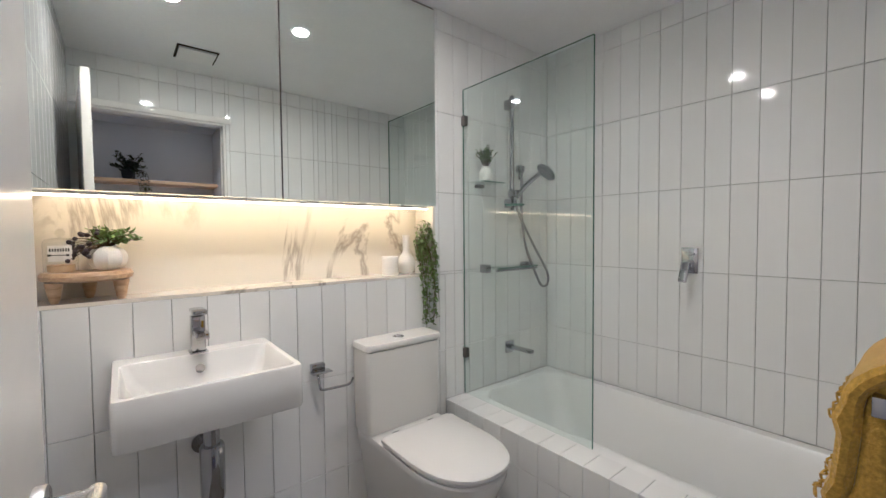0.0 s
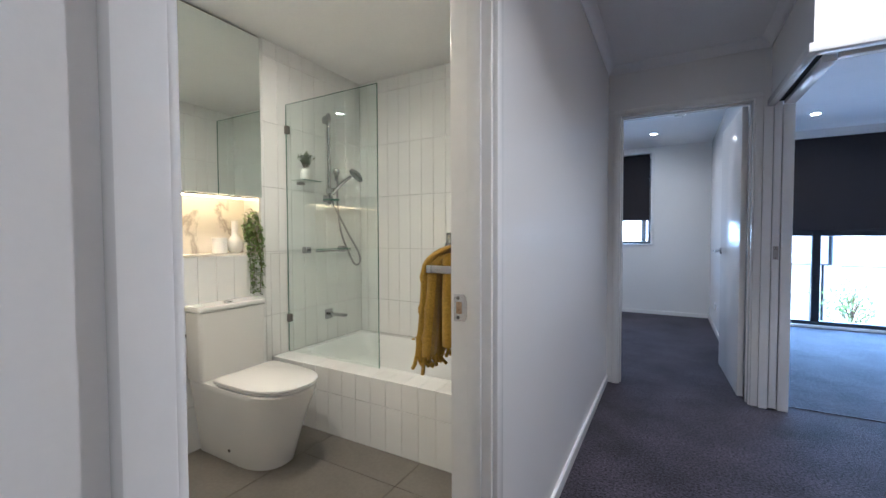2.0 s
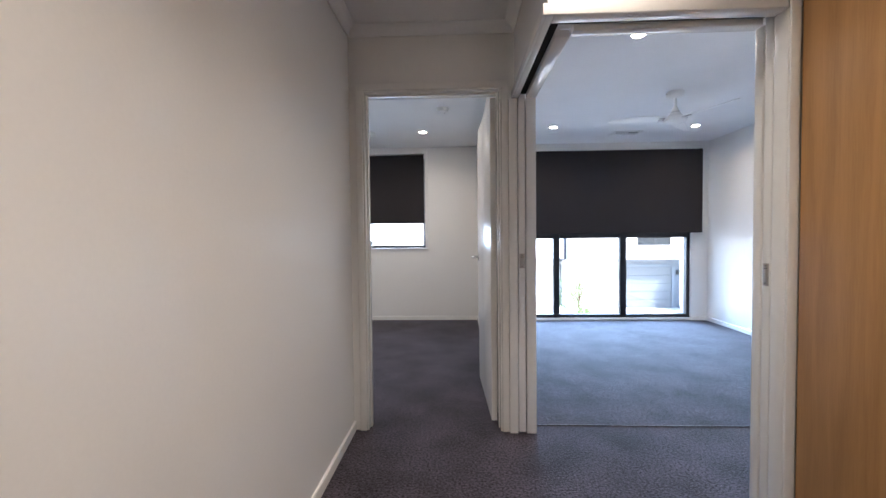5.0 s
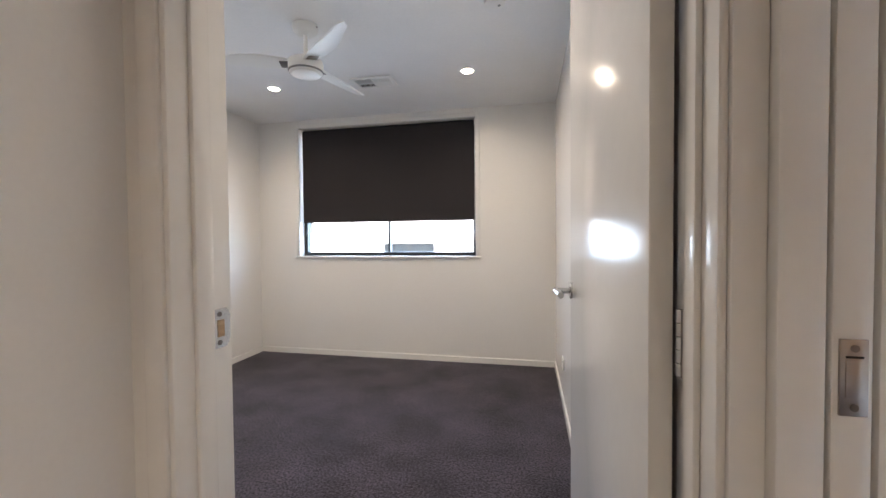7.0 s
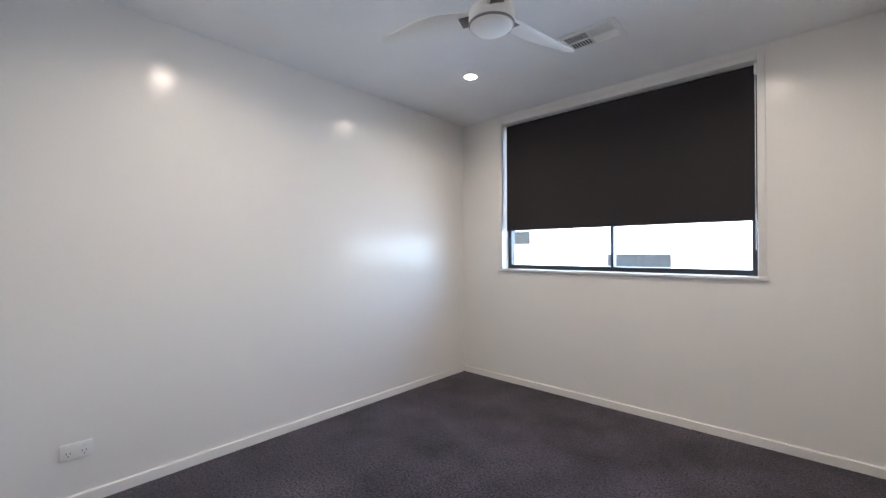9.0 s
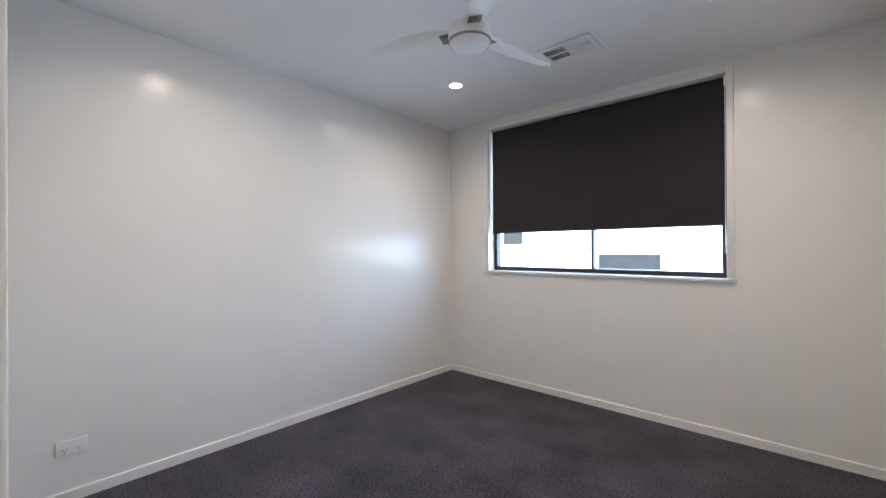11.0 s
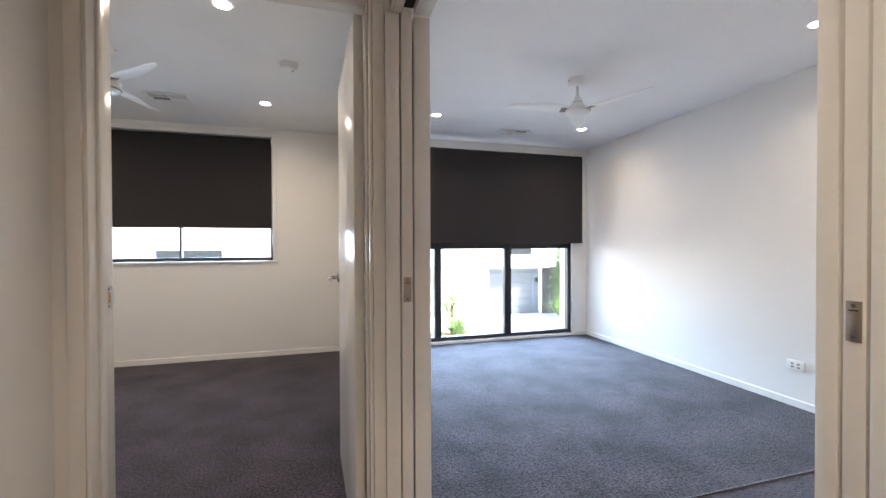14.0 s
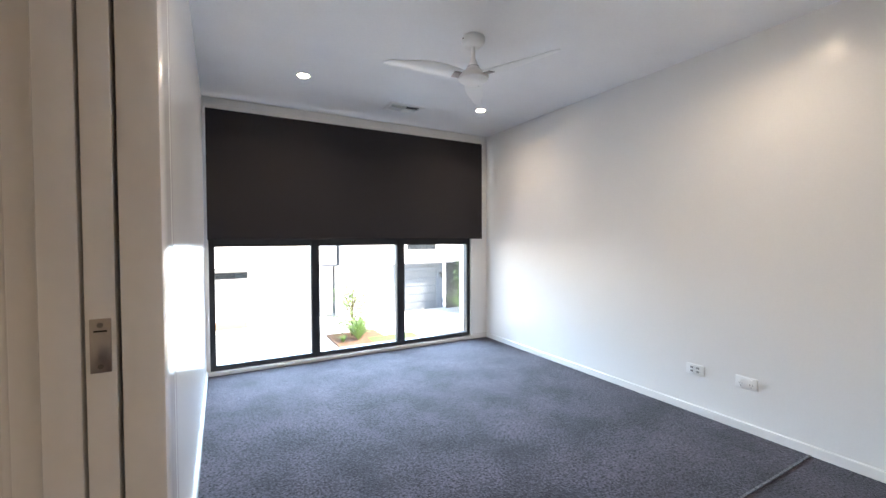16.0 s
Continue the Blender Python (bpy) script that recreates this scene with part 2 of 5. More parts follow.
def cyl(p, q, r0, r1=None, seg=20, bm=None, caps=True):
    """A round bar from p to q."""
    bm = bm or bmesh.new()
    p, q = Vector(p), Vector(q)
    d = q - p
    m = Matrix.Translation((p + q) / 2) @ d.to_track_quat('Z', 'Y').to_matrix().to_4x4()
    bmesh.ops.create_cone(bm, cap_ends=caps, segments=seg, radius1=r0, radius2=r0 if r1 is None else r1, depth=d.length, matrix=m)
    return bm


def lathe(profile, seg=28, bm=None, m=None):
    """Turns (radius, height) pairs about z."""
    bm = bm or bmesh.new()
    m = m or Matrix()
    rings = []
    for r, z in profile:
        if r < 1e-5:
            rings.append([bm.verts.new(m @ Vector((0, 0, z)))])
        else:
            rings.append([bm.verts.new(m @ Vector((r * math.cos(2 * math.pi * k / seg), r * math.sin(2 * math.pi * k / seg), z))) for k in range(seg)])
    for a, b in zip(rings, rings[1:]):
        for k in range(seg):
            j = (k + 1) % seg
            if len(a) == 1 and len(b) > 1:
                bm.faces.new((a[0], b[k], b[j]))
            elif len(b) == 1 and len(a) > 1:
                bm.faces.new((a[k], a[j], b[0]))
            elif len(a) > 1:
                bm.faces.new((a[k], a[j], b[j], b[k]))
    bmesh.ops.recalc_face_normals(bm, faces=bm.faces)
    return bm


def loft(loops, bm=None, close=(True, True)):
    """Skins a row of closed loops with equal counts."""
    bm = bm or bmesh.new()
    rows = [[bm.verts.new(p) for p in lp] for lp in loops]
    n = len(rows[0])
    for a, b in zip(rows, rows[1:]):
        for k in range(n):
            bm.faces.new((a[k], a[(k + 1) % n], b[(k + 1) % n], b[k]))
    if close[0]:
        bm.faces.new(rows[0][::-1])
    if close[1]:
        bm.faces.new(rows[-1])
    bmesh.ops.recalc_face_normals(bm, faces=bm.faces)
    return bm


def tube(points, r, seg=10, bm=None, steps=6):
    """A round tube along a smooth line through the points."""
    pts = [Vector(p) for p in points]
    line = []
    for i in range(len(pts) - 1):
        a, b = pts[max(i - 1, 0)], pts[i]
        c, d = pts[i + 1], pts[min(i + 2, len(pts) - 1)]
        for s in range(steps):
            t = s / steps
            line.append(0.5 * ((2 * b) + (c - a) * t + (2 * a - 5 * b + 4 * c - d) * t * t + (3 * b - a - 3 * c + d) * t ** 3))
    line.append(pts[-1])
    bm = bm or bmesh.new()
    rows = []
    up = Vector((0.13, 0.31, 0.94))
    for i, p in enumerate(line):
        d = (line[min(i + 1, len(line) - 1)] - line[max(i - 1, 0)]).normalized()
        u = d.cross(up)
        if u.length < 1e-3:
            u = d.cross(Vector((1, 0, 0)))
        u.normalize()
        w = d.cross(u)
        rows.append([bm.verts.new(p + r * (math.cos(2 * math.pi * k / seg) * u + math.sin(2 * math.pi * k / seg) * w)) for k in range(seg)])
    for a, b in zip(rows, rows[1:]):
        for k in range(seg):
            bm.faces.new((a[k], a[(k + 1) % seg], b[(k + 1) % seg], b[k]))
    bm.faces.new(rows[0][::-1])
    bm.faces.new(rows[-1])
    bmesh.ops.recalc_face_normals(bm, faces=bm.faces)
    return bm


def rrect(cx, cy, w, d, r, z, n=6):
    """A rounded rectangle loop at height z."""
    out = []
    for sx, sy, a0 in ((1, 1, 0), (-1, 1, 90), (-1, -1, 180), (1, -1, 270)):
        for k in range(n + 1):
            a = radians(a0 + 90 * k / n)
            out.append(Vector((cx + sx * (w / 2 - r) + r * math.cos(a), cy + sy * (d / 2 - r) + r * math.sin(a), z)))
    return out


def mesh_of(bm, name, mat, smooth=True):
    me = bpy.data.meshes.new(name)
    bm.to_mesh(me)
    bm.free()
    me.materials.append(mat)
    if smooth:
        me.polygons.foreach_set("use_smooth", [True] * len(me.polygons))
        me.set_sharp_from_angle(angle=radians(38))
    return me


def part(name, bm, mat, parent=None, label=""):
    """Links a bmesh as one mesh object, under a thing or a part."""
    ob = new(name, mesh_of(bm, name, mat))
    if parent is not None:
        ob.parent = parent
        ob.matrix_parent_inverse = parent.matrix_basis.inverted() if parent.parent is None else Matrix()
    if label:
        tagged(ob, label)
    return ob


def thing(name, x, y, z, label, category, group=""):
    """An Empty at the foot of a thing; its parts are built in world places."""
    ob = new(name)
    ob.empty_display_size = 0.05
    ob.matrix_basis = Matrix.Translation((x, y, z))
    return tagged(ob, label, category, group)


def setting(name, bm, mat, label, category):
    return tagged(part(name, bm, mat), label, category, kind="structure")


def boxes(*rows):
    bm = bmesh.new()
    for r in rows:
        box(*r, bm=bm)
    return bm

# ---------------------------------------------------------------- walls, floors, ceilings
X0, X1 = -2.12, 0.92          # bedroom west and east faces
XP = 1.075                    # big room west face
XE = 4.02                     # big room east face
YB, YW1, YW2 = 0.09, 3.205, 3.13
YE = -0.03                    # end wall of the hall
XT = -1.768                   # face of the bathroom's tiles on the west wall
YT = -0.845                   # face of the tiles on the bath's long wall
YS = -3.22                    # bathroom south wall
HEADL = 1.975

setting("floor", box(-2.24, 4.14, -5.32, 3.4, -0.25, -0.012), CARPET, "dark grey cut-pile carpet through hall and bedrooms", "carpet")
hall_floor = setting("floor_hall", boxes((-0.06, 1.86, -5.2, 0.04, -0.011, 0.0), (1.86, 4.02, -0.784, 0.04, -0.011, 0.0)), CARPET, "dark grey cut-pile carpet in the hall", "carpet")
setting("floor_bedroom", boxes((-2.12, 0.92, 0.04, 3.205, -0.011, 0.0)), CARPET, "dark grey cut-pile carpet in the small bedroom", "carpet")
setting("floor_big_bedroom", boxes((1.06, 4.02, 0.052, 3.13, -0.011, 0.0025)), CARPET, "grey cut-pile carpet with a seam near the opening", "carpet")

setting("carpet_seam", boxes((1.06, 4.02, 0.0405, 0.0515, -0.011, 0.0045)), SEAM, "pale raised nap along the carpet joint", "carpet seam")

# hall and bathroom wall with the bathroom doorway
setting("wall_hall_west", boxes((-0.09, 0.01, -5.2, -3.179, 0, H), (-0.09, 0.01, -2.385, YE, 0, H), (-0.09, 0.01, -3.179, -2.385, 2.05, H)), PAINT, "white painted hall wall with a doorway", "wall")
setting("wall_hall_end", boxes((-2.24, 0.09, YE, YB, 0, H), (0.915, 1.02, YE, YB, 0, H), (0.09, 0.915, YE, YB, 2.05, H)), PAINT, "white painted end wall with a bedroom doorway", "wall")
setting("wall_bath_north", box(-2.05, -0.09, YT + 0.01, YT + 0.13, 0, H), GROUT, "tiled bathroom wall along the tub", "wall")
bath_west = setting("wall_bath_west", boxes(
    (-2.05, XT - 0.01, YS, YT + 0.01, 0, 1.038), (-2.05, -1.928, YS, -1.765, 1.038, 1.395),
    (-2.05, XT - 0.01, -1.765, YT + 0.01, 1.038, H), (-2.05, XT - 0.01, YS, -1.765, 1.395, H)), GROUT, "tiled bathroom wall with a lit niche", "wall")
setting("wall_bath_south", box(-2.05, -0.09, YS - 0.12, YS - 0.01, 0, H), GROUT, "tiled bathroom wall behind the door", "wall")
setting("wall_bed_west", box(-2.24, X0, YB, 3.40, 0, H), PAINT, "white painted bedroom wall", "wall")
setting("wall_bed_window", boxes((X0, -1.65, YW1, 3.40, 0, H), (0.19, X1, YW1, 3.40, 0, H), (-1.65, 0.19, YW1, 3.40, 0, 1.02), (-1.65, 0.19, YW1, 3.40, 2.335, H)), PAINT, "white painted bedroom wall with a window", "wall")
setting("wall_between_bedrooms", boxes((X1, XP, YB, 3.40, 0, H)), PAINT, "white painted wall between the bedrooms", "wall")
setting("wall_big_window", boxes((XP, 1.105, YW2, 3.33, 0, H), (3.80, 4.14, YW2, 3.33, 0, H), (1.105, 3.80, YW2, 3.33, 0, 0.035), (1.105, 3.80, YW2, 3.33, 2.31, H)), PAINT, "white painted wall with a wide window", "wall")
setting("wall_big_east", box(XE, 4.14, -0.93, YW2, 0, H), PAINT, "white painted bedroom wall with power points", "wall")
setting("wall_big_south", box(2.02, XE, -0.93, -0.784, 0, H), PAINT, "white painted wall with a pocket for a sliding door", "wall")
# bulkhead over the corner opening: a slot for the door track runs in its underside
setting("bulkhead", boxes((0.99, XP, -0.93, -0.06, HEADL + 0.03, H), (XP, 2.02, -0.93, -0.784, HEADL + 0.03, H)), PAINT, "white painted bulkhead over the corner opening", "wall")
setting("wall_above_cupboard", box(1.865, 2.12, -2.01, -0.93, 2.0, H), PAINT, "white painted wall above the cupboard", "wall")
setting("wall_nook_end", box(1.44, 2.12, -2.13, -2.01, 0, H), PAINT, "white painted end wall of the study nook", "wall")
setting("wall_nook_back", box(2.0, 2.12, -3.9, -2.13, 0, H), PAINT, "white painted back wall of the study nook", "wall")
setting("wall_nook_south", box(1.44, 2.12, -4.02, -3.9, 0, H), PAINT, "white painted wall of the study nook", "wall")
setting("wall_hall_east", box(1.44, 1.56, -5.2, -4.02, 0, H), PAINT, "white painted hall wall", "wall")
setting("wall_hall_south", box(-0.12, 1.56, -5.32, -5.2, 0, H), PAINT, "white painted wall at the far end of the hall", "wall")
setting("ceiling", boxes((-2.24, 4.14, -0.72, 3.4, H, H + 0.2), (-0.12, 4.14, -5.32, -0.72, H, H + 0.2)), CEIL, "flat white painted ceiling", "ceiling")
setting("ceiling_bathroom", box(-2.05, -0.09, YS - 0.12, YT + 0.13, HB, HB + 0.04), CEIL, "flat white bathroom ceiling", "ceiling")
setting("roof", box(-2.3, 4.2, -5.4, 3.45, H + 0.22, H + 0.5), GREYP, "flat roof over the rooms", "roof")


def run(name, pts, profile, mat, label, category):
    """Sweeps a (out, up) profile along wall faces: rows of x0, y0, x1, y1 with the room to the right of the way walked."""
    bm = bmesh.new()
    for x0, y0, x1, y1 in pts:
        a, b = Vector((x0, y0, 0)), Vector((x1, y1, 0))
        d = (b - a).normalized()
        n = Vector((d.y, -d.x, 0))
        va = [bm.verts.new(a + n * o + Vector((0, 0, u))) for o, u in profile]
        vb = [bm.verts.new(b + n * o + Vector((0, 0, u))) for o, u in profile]
        k = len(profile)
        for i in range(k):
            bm.faces.new((va[i], va[(i + 1) % k], vb[(i + 1) % k], vb[i]))
        bm.faces.new(va[::-1])
        bm.faces.new(vb)
    bmesh.ops.recalc_face_normals(bm, faces=bm.faces)
    return setting(name, bm, mat, label, category)


SKIRT = [(0.0, 0.0), (0.013, 0.0), (0.013, 0.050), (0.009, 0.055), (0.0, 0.055)]
COVE = [(0.0, H), (0.0, H - 0.055), (0.006, H - 0.055)] + [(0.055 - 0.049 * math.cos(radians(a)), H - 0.055 + 0.049 * math.sin(radians(a))) for a in (15, 35, 55, 75)] + [(0.055, H - 0.005), (0.055, H)]
run("baseboard_hall", [(0.01, -2.34, 0.01, YE), (0.01, -5.2, 0.01, -3.225), (1.44, -2.01, 1.44, -2.13), (2.0, -2.13, 2.0, -3.9), (1.44, -2.13, 2.0, -2.13)], SKIRT, TRIM, "white painted baseboard in the hall", "baseboard")
run("baseboard_bedroom", [(X0, YB, X0, YW1), (X0, YW1, X1, YW1), (X1, YW1, X1, YB)], SKIRT, TRIM, "white painted baseboard in the small bedroom", "baseboard")
run("baseboard_big_bedroom", [(XP, YB, XP, YW2), (3.80, YW2, XE, YW2), (XE, YW2, XE, -0.784)], SKIRT, TRIM, "white painted baseboard in the big bedroom", "baseboard")
run("cornice_hall", [(0.01, -5.2, 0.01, YE), (0.01, YE, 0.99, YE), (0.99, YE, 0.99, -0.93), (1.865, -0.93, 1.865, -2.01), (0.99, -0.93, 1.865, -0.93)], COVE, CEIL, "white cove cornice in the hall", "cornice")

# ---------------------------------------------------------------- door frames and doors


def lining(name, rows, label):
    ob = new(name)
    tagged(ob, label, "door frame", kind="structure")
    for nm, r in rows:
        part(nm, box(*r, bevel=0.003), TRIM, ob)
    return ob


# bathroom doorway: reveal lining, stop bead and slim casings
bf = lining("door_frame_1", [
    ("jamb", (-0.099, 0.022, -2.40, -2.385, 0, 2.05)), ("jamb", (-0.099, 0.022, -3.179, -3.164, 0, 2.05)), ("head", (-0.099, 0.022, -3.164, -2.40, 2.035, 2.05)),
    ("stop", (-0.045, -0.005, -2.41, -2.40, 0, 2.035)), ("stop", (-0.045, -0.005, -3.164, -3.154, 0, 2.035)),
    ("casing", (0.01, 0.034, -2.385, -2.342, 0, 2.05)), ("casing", (0.01, 0.034, -3.224, -3.179, 0, 2.05)), ("casing", (0.01, 0.034, -3.224, -2.342, 2.05, 2.092)),
    ("casing", (-0.112, -0.100, -3.215, -2.345, 2.05, 2.092))],
    "white gloss door frame of the bathroom doorway")
# bedroom doorway
df = lining("door_frame_2", [
    ("jamb", (0.09, 0.102, YE - 0.008, YB + 0.008, 0, 2.05)), ("jamb", (0.903, 0.915, YE - 0.008, YB + 0.008, 0, 2.05)), ("head", (0.102, 0.903, YE - 0.008, YB + 0.008, 2.038, 2.05)),
    ("stop", (0.102, 0.112, 0.005, 0.045, 0, 2.038)), ("stop", (0.893, 0.903, 0.005, 0.045, 0, 2.038)), ("stop", (0.112, 0.893, 0.005, 0.045, 2.028, 2.038)),
    ("casing", (0.05, 0.09, YE - 0.014, YE, 0, 2.05)), ("casing", (0.915, 0.955, YE - 0.014, YE, 0, 2.05)), ("casing", (0.05, 0.955, YE - 0.014, YE, 2.05, 2.09)),
    ("casing", (0.05, 0.09, YB, YB + 0.014, 0, 2.05)), ("casing", (0.05, 0.915, YB, YB + 0.014, 2.05, 2.09))],
    "white gloss door frame of the small bedroom")


def lever(parent, m, flip=1):
    """Round rose and straight lever handle; local x along the leaf, y out of it."""
    def put(bm):
        bmesh.ops.transform(bm, matrix=m, verts=bm.verts)
        return bm
    h = part("handle", put(lathe([(0.0, 0.0), (0.026, 0.0), (0.0265, 0.001), (0.0265, 0.0105), (0.0255, 0.012), (0.0, 0.012)], 36, m=Matrix.Rotation(radians(-90), 4, "X"))), SATIN, parent, "brushed steel lever handle")
    part("collar", put(cyl((0, 0.0118, 0), (0, 0.0132, 0), 0.0112, seg=20)), DARKSTEEL, h)
    part("neck", put(cyl((0, 0.0132, 0), (0, 0.056, 0), 0.0098, seg=20)), SATIN, h)
    part("lever", put(cyl((flip * -0.0095, 0.055, 0), (flip * 0.118, 0.055, 0), 0.0098, seg=20)), SATIN, h)


def butt_hinge(parent, m, z):
    def put(bm):
        bmesh.ops.transform(bm, matrix=m, verts=bm.verts)
        return bm
    h = part("hinge", put(box(-0.032, 0.0, -0.0015, 0.0015, z - 0.05, z + 0.05)), DARKSTEEL, parent, "steel butt hinge")
    for k in range(5):
        part("knuckle", put(cyl((0, 0, z - 0.05 + 0.02 * k + 0.001), (0, 0, z - 0.031 + 0.02 * k), 0.0065, seg=12)), SATIN, h)


def leaf(name, hinge, angle, length, thick, label, side, handle_z, flip):
    """A flush door leaf: hinge corner, heading of the leaf, and the side its thickness lies on."""
    m = Matrix.Translation((*hinge, 0)) @ Matrix.Rotation(radians(angle), 4, 'Z')
    ob = thing(name, hinge[0], hinge[1], 0.0, label, "door")
    y0, y1 = (0, thick) if side > 0 else (-thick, 0)
    bm = box(0.002, length, y0, y1, 0.012, 2.03, bevel=0.0025)
    bmesh.ops.transform(bm, matrix=m, verts=bm.verts)
    part("door_leaf", bm, DOORP, ob)
    lever(ob, m @ Matrix.Translation((length - 0.06, y1, handle_z)), flip)
    lever(ob, m @ Matrix.Translation((length - 0.06, y0, handle_z)) @ Matrix.Diagonal((1, -1, 1, 1)), flip)
    bm = box(length - 0.002, length + 0.0015, (y0 + y1) / 2 - 0.011, (y0 + y1) / 2 + 0.011, handle_z - 0.07, handle_z + 0.07)
    bmesh.ops.transform(bm, matrix=m, verts=bm.verts)
    part("latch_plate", bm, SATIN, ob)
    return ob, m


# bedroom door stands open along the east wall; bathroom door open along the south wall
d1, m1 = leaf("bedroom_door", (0.893, 0.078), 92.6, 0.80, 0.036, "white flush bedroom door standing open on steel hinges", 1, 1.01, -1)
for z in (0.225, 1.03, 1.825):
    butt_hinge(d1, Matrix.Translation((0.898, 0.066, 0)) @ Matrix.Rotation(radians(90), 4, 'Z'), z)
d2, m2 = leaf("bathroom_door", (-0.105, -3.148), 175.5, 0.765, 0.036, "white flush bathroom door standing open", 1, 0.932, -1)
for z in (0.225, 1.03, 1.825):
    butt_hinge(d2, Matrix.Translation((-0.103, -3.146, 0)) @ Matrix.Rotation(radians(180), 4, 'Z'), z)


def strike_plate(x, y, z, axis, sign, label):
    """A steel keep let into a jamb, with a timber mortice and two screws. axis: the jamb's normal."""
    ob = thing("strike_plate", x, y, z, label, "strike plate")
    def put(u0, u1, w0, w1, d0, d1):
        if axis == 'y':
            return box(x + u0, x + u1, min(y + sign * d0, y + sign * d1), max(y + sign * d0, y + sign * d1), z + w0, z + w1)
        return box(min(x + sign * d0, x + sign * d1), max(x + sign * d0, x + sign * d1), y + u0, y + u1, z + w0, z + w1)
    part("plate", put(-0.016, 0.016, -0.037, 0.037, 0.0, 0.003), SATIN, ob)
    part("lip", put(0.0161, 0.021, -0.032, 0.032, 0.0, 0.003), SATIN, ob)
    part("lip_edge", put(0.0211, 0.025, -0.024, 0.024, 0.0005, 0.0028), SATIN, ob)
    part("mortice", put(-0.008, 0.008, -0.016, 0.016, 0.003, 0.0042), BOARD, ob, "bare timber latch hole")
    for w in (-0.027, 0.027):
        d = Vector((0, sign, 0)) if axis == 'y' else Vector((sign, 0, 0))
        p = Vector((x, y, z + w)) + (Vector((-0.003, 0, 0)) if axis == 'y' else Vector((0, -0.003, 0)))
        part("screw", cyl(p + d * 0.0028, p + d * 0.0042, 0.0048, seg=14), DARKSTEEL, ob)
    return ob


strike_plate(-0.072, -2.40, 0.95, 'y', -1, "steel strike plate on the bathroom door jamb")
strike_plate(0.102, 0.066, 1.022, 'x', 1, "steel strike plate on the bedroom door jamb")

# corner opening: two sliding leaves in their pockets, trims each side, track slot overhead
cf = lining("door_frame_3", [
    ("jamb", (0.955, 1.004, -0.062, YE, 0, HEADL)), ("jamb", (1.054, 1.112, -0.062, YB, 0, HEADL)),
    ("casing", (1.0755, 1.112, YB, 0.125, 0, HEADL + 0.04)),
    ("jamb", (1.83, 2.02, -0.945, -0.880, 0, HEADL)), ("jamb", (1.83, 2.02, -0.826, -0.784, 0, HEADL)), ("casing", (1.83, 1.864, -0.958, -0.946, 0, HEADL + 0.042)),
    ("head", (0.982, 1.012, -0.938, -0.062, HEADL, HEADL + 0.03)), ("head", (1.054, 1.112, -0.774, -0.062, HEADL, HEADL + 0.03)),
    ("head", (1.012, 1.83, -0.938, -0.880, HEADL, HEADL + 0.03)), ("head", (1.112, 1.83, -0.826, -0.774, HEADL, HEADL + 0.03)),
    ("casing", (0.970, 1.829, -0.946, -0.938, HEADL, HEADL + 0.042)), ("casing", (0.970, 0.982, -0.938, -0.062, HEADL, HEADL + 0.042))],
    "white gloss frame of the corner opening with pocket doors")
# track slot and pockets are solid near-black boxes, their shade put into the colour
part("track", boxes((1.013, 1.053, -0.877, -0.062, HEADL + 0.024, HEADL + 0.029), (1.052, 1.83, -0.879, -0.827, HEADL + 0.024, HEADL + 0.029)), GAPSHADE, cf, "door track slot drawn as painted shade")
part("pocket", box(1.0045, 1.0535, 0.02, 0.088, 0, HEADL), GAPSHADE, cf, "door pocket filled with painted shade")
part("pocket", box(1.95, 2.018, -0.879, -0.827, 0, HEADL), GAPSHADE, cf, "door pocket filled with painted shade")


def pocket_leaf(b, px, py, pz, axis, label):
    ob = thing("sliding_door", (b[0] + b[1]) / 2, (b[2] + b[3]) / 2, 0.0, label, "sliding door", "corner sliding doors")
    part("door_leaf", box(*b, 0.010, HEADL + 0.02, bevel=0.002), DOORP, ob)

    def put(u0, u1, w0, w1, out, deep, bevel=0.0):
        if axis == 'y':
            return box(px + u0, px + u1, py - out, py - deep, pz + w0, pz + w1, bevel=bevel)
        return box(px - out, px - deep, py + u0, py + u1, pz + w0, pz + w1, bevel=bevel)
    lock = part("lock", put(-0.0135, 0.0135, -0.043, 0.043, 0.003, -0.001, 0.001), LOCKM, ob, "satin steel edge pull")
    part("pull", put(-0.0085, 0.0085, -0.022, 0.020, 0.0042, 0.002, 0.0005), LOCKM, lock)
    part("finger_slot", put(-0.0085, 0.0085, 0.022, 0.0245, 0.0036, 0.002), GAPSHADE, lock)
    for w in (-0.033, 0.033):
        p = Vector((px, py, pz + w))
        d = Vector((0, -1, 0)) if axis == 'y' else Vector((-1, 0, 0))
        part("screw", cyl(p + d * 0.0025, p + d * 0.0042, 0.0042, seg=12), DARKSTEEL, lock)
    return ob


pocket_leaf((1.009, 1.048, -0.062, 0.019), 1.0285, -0.062, 1.03, 'y', "white sliding door edge in its pocket beside the bedroom")
pocket_leaf((1.833, 1.949, -0.873, -0.833), 1.833, -0.853, 1.02, 'x', "white sliding door edge in its pocket beside the cupboard")

# ---------------------------------------------------------------- windows and blinds


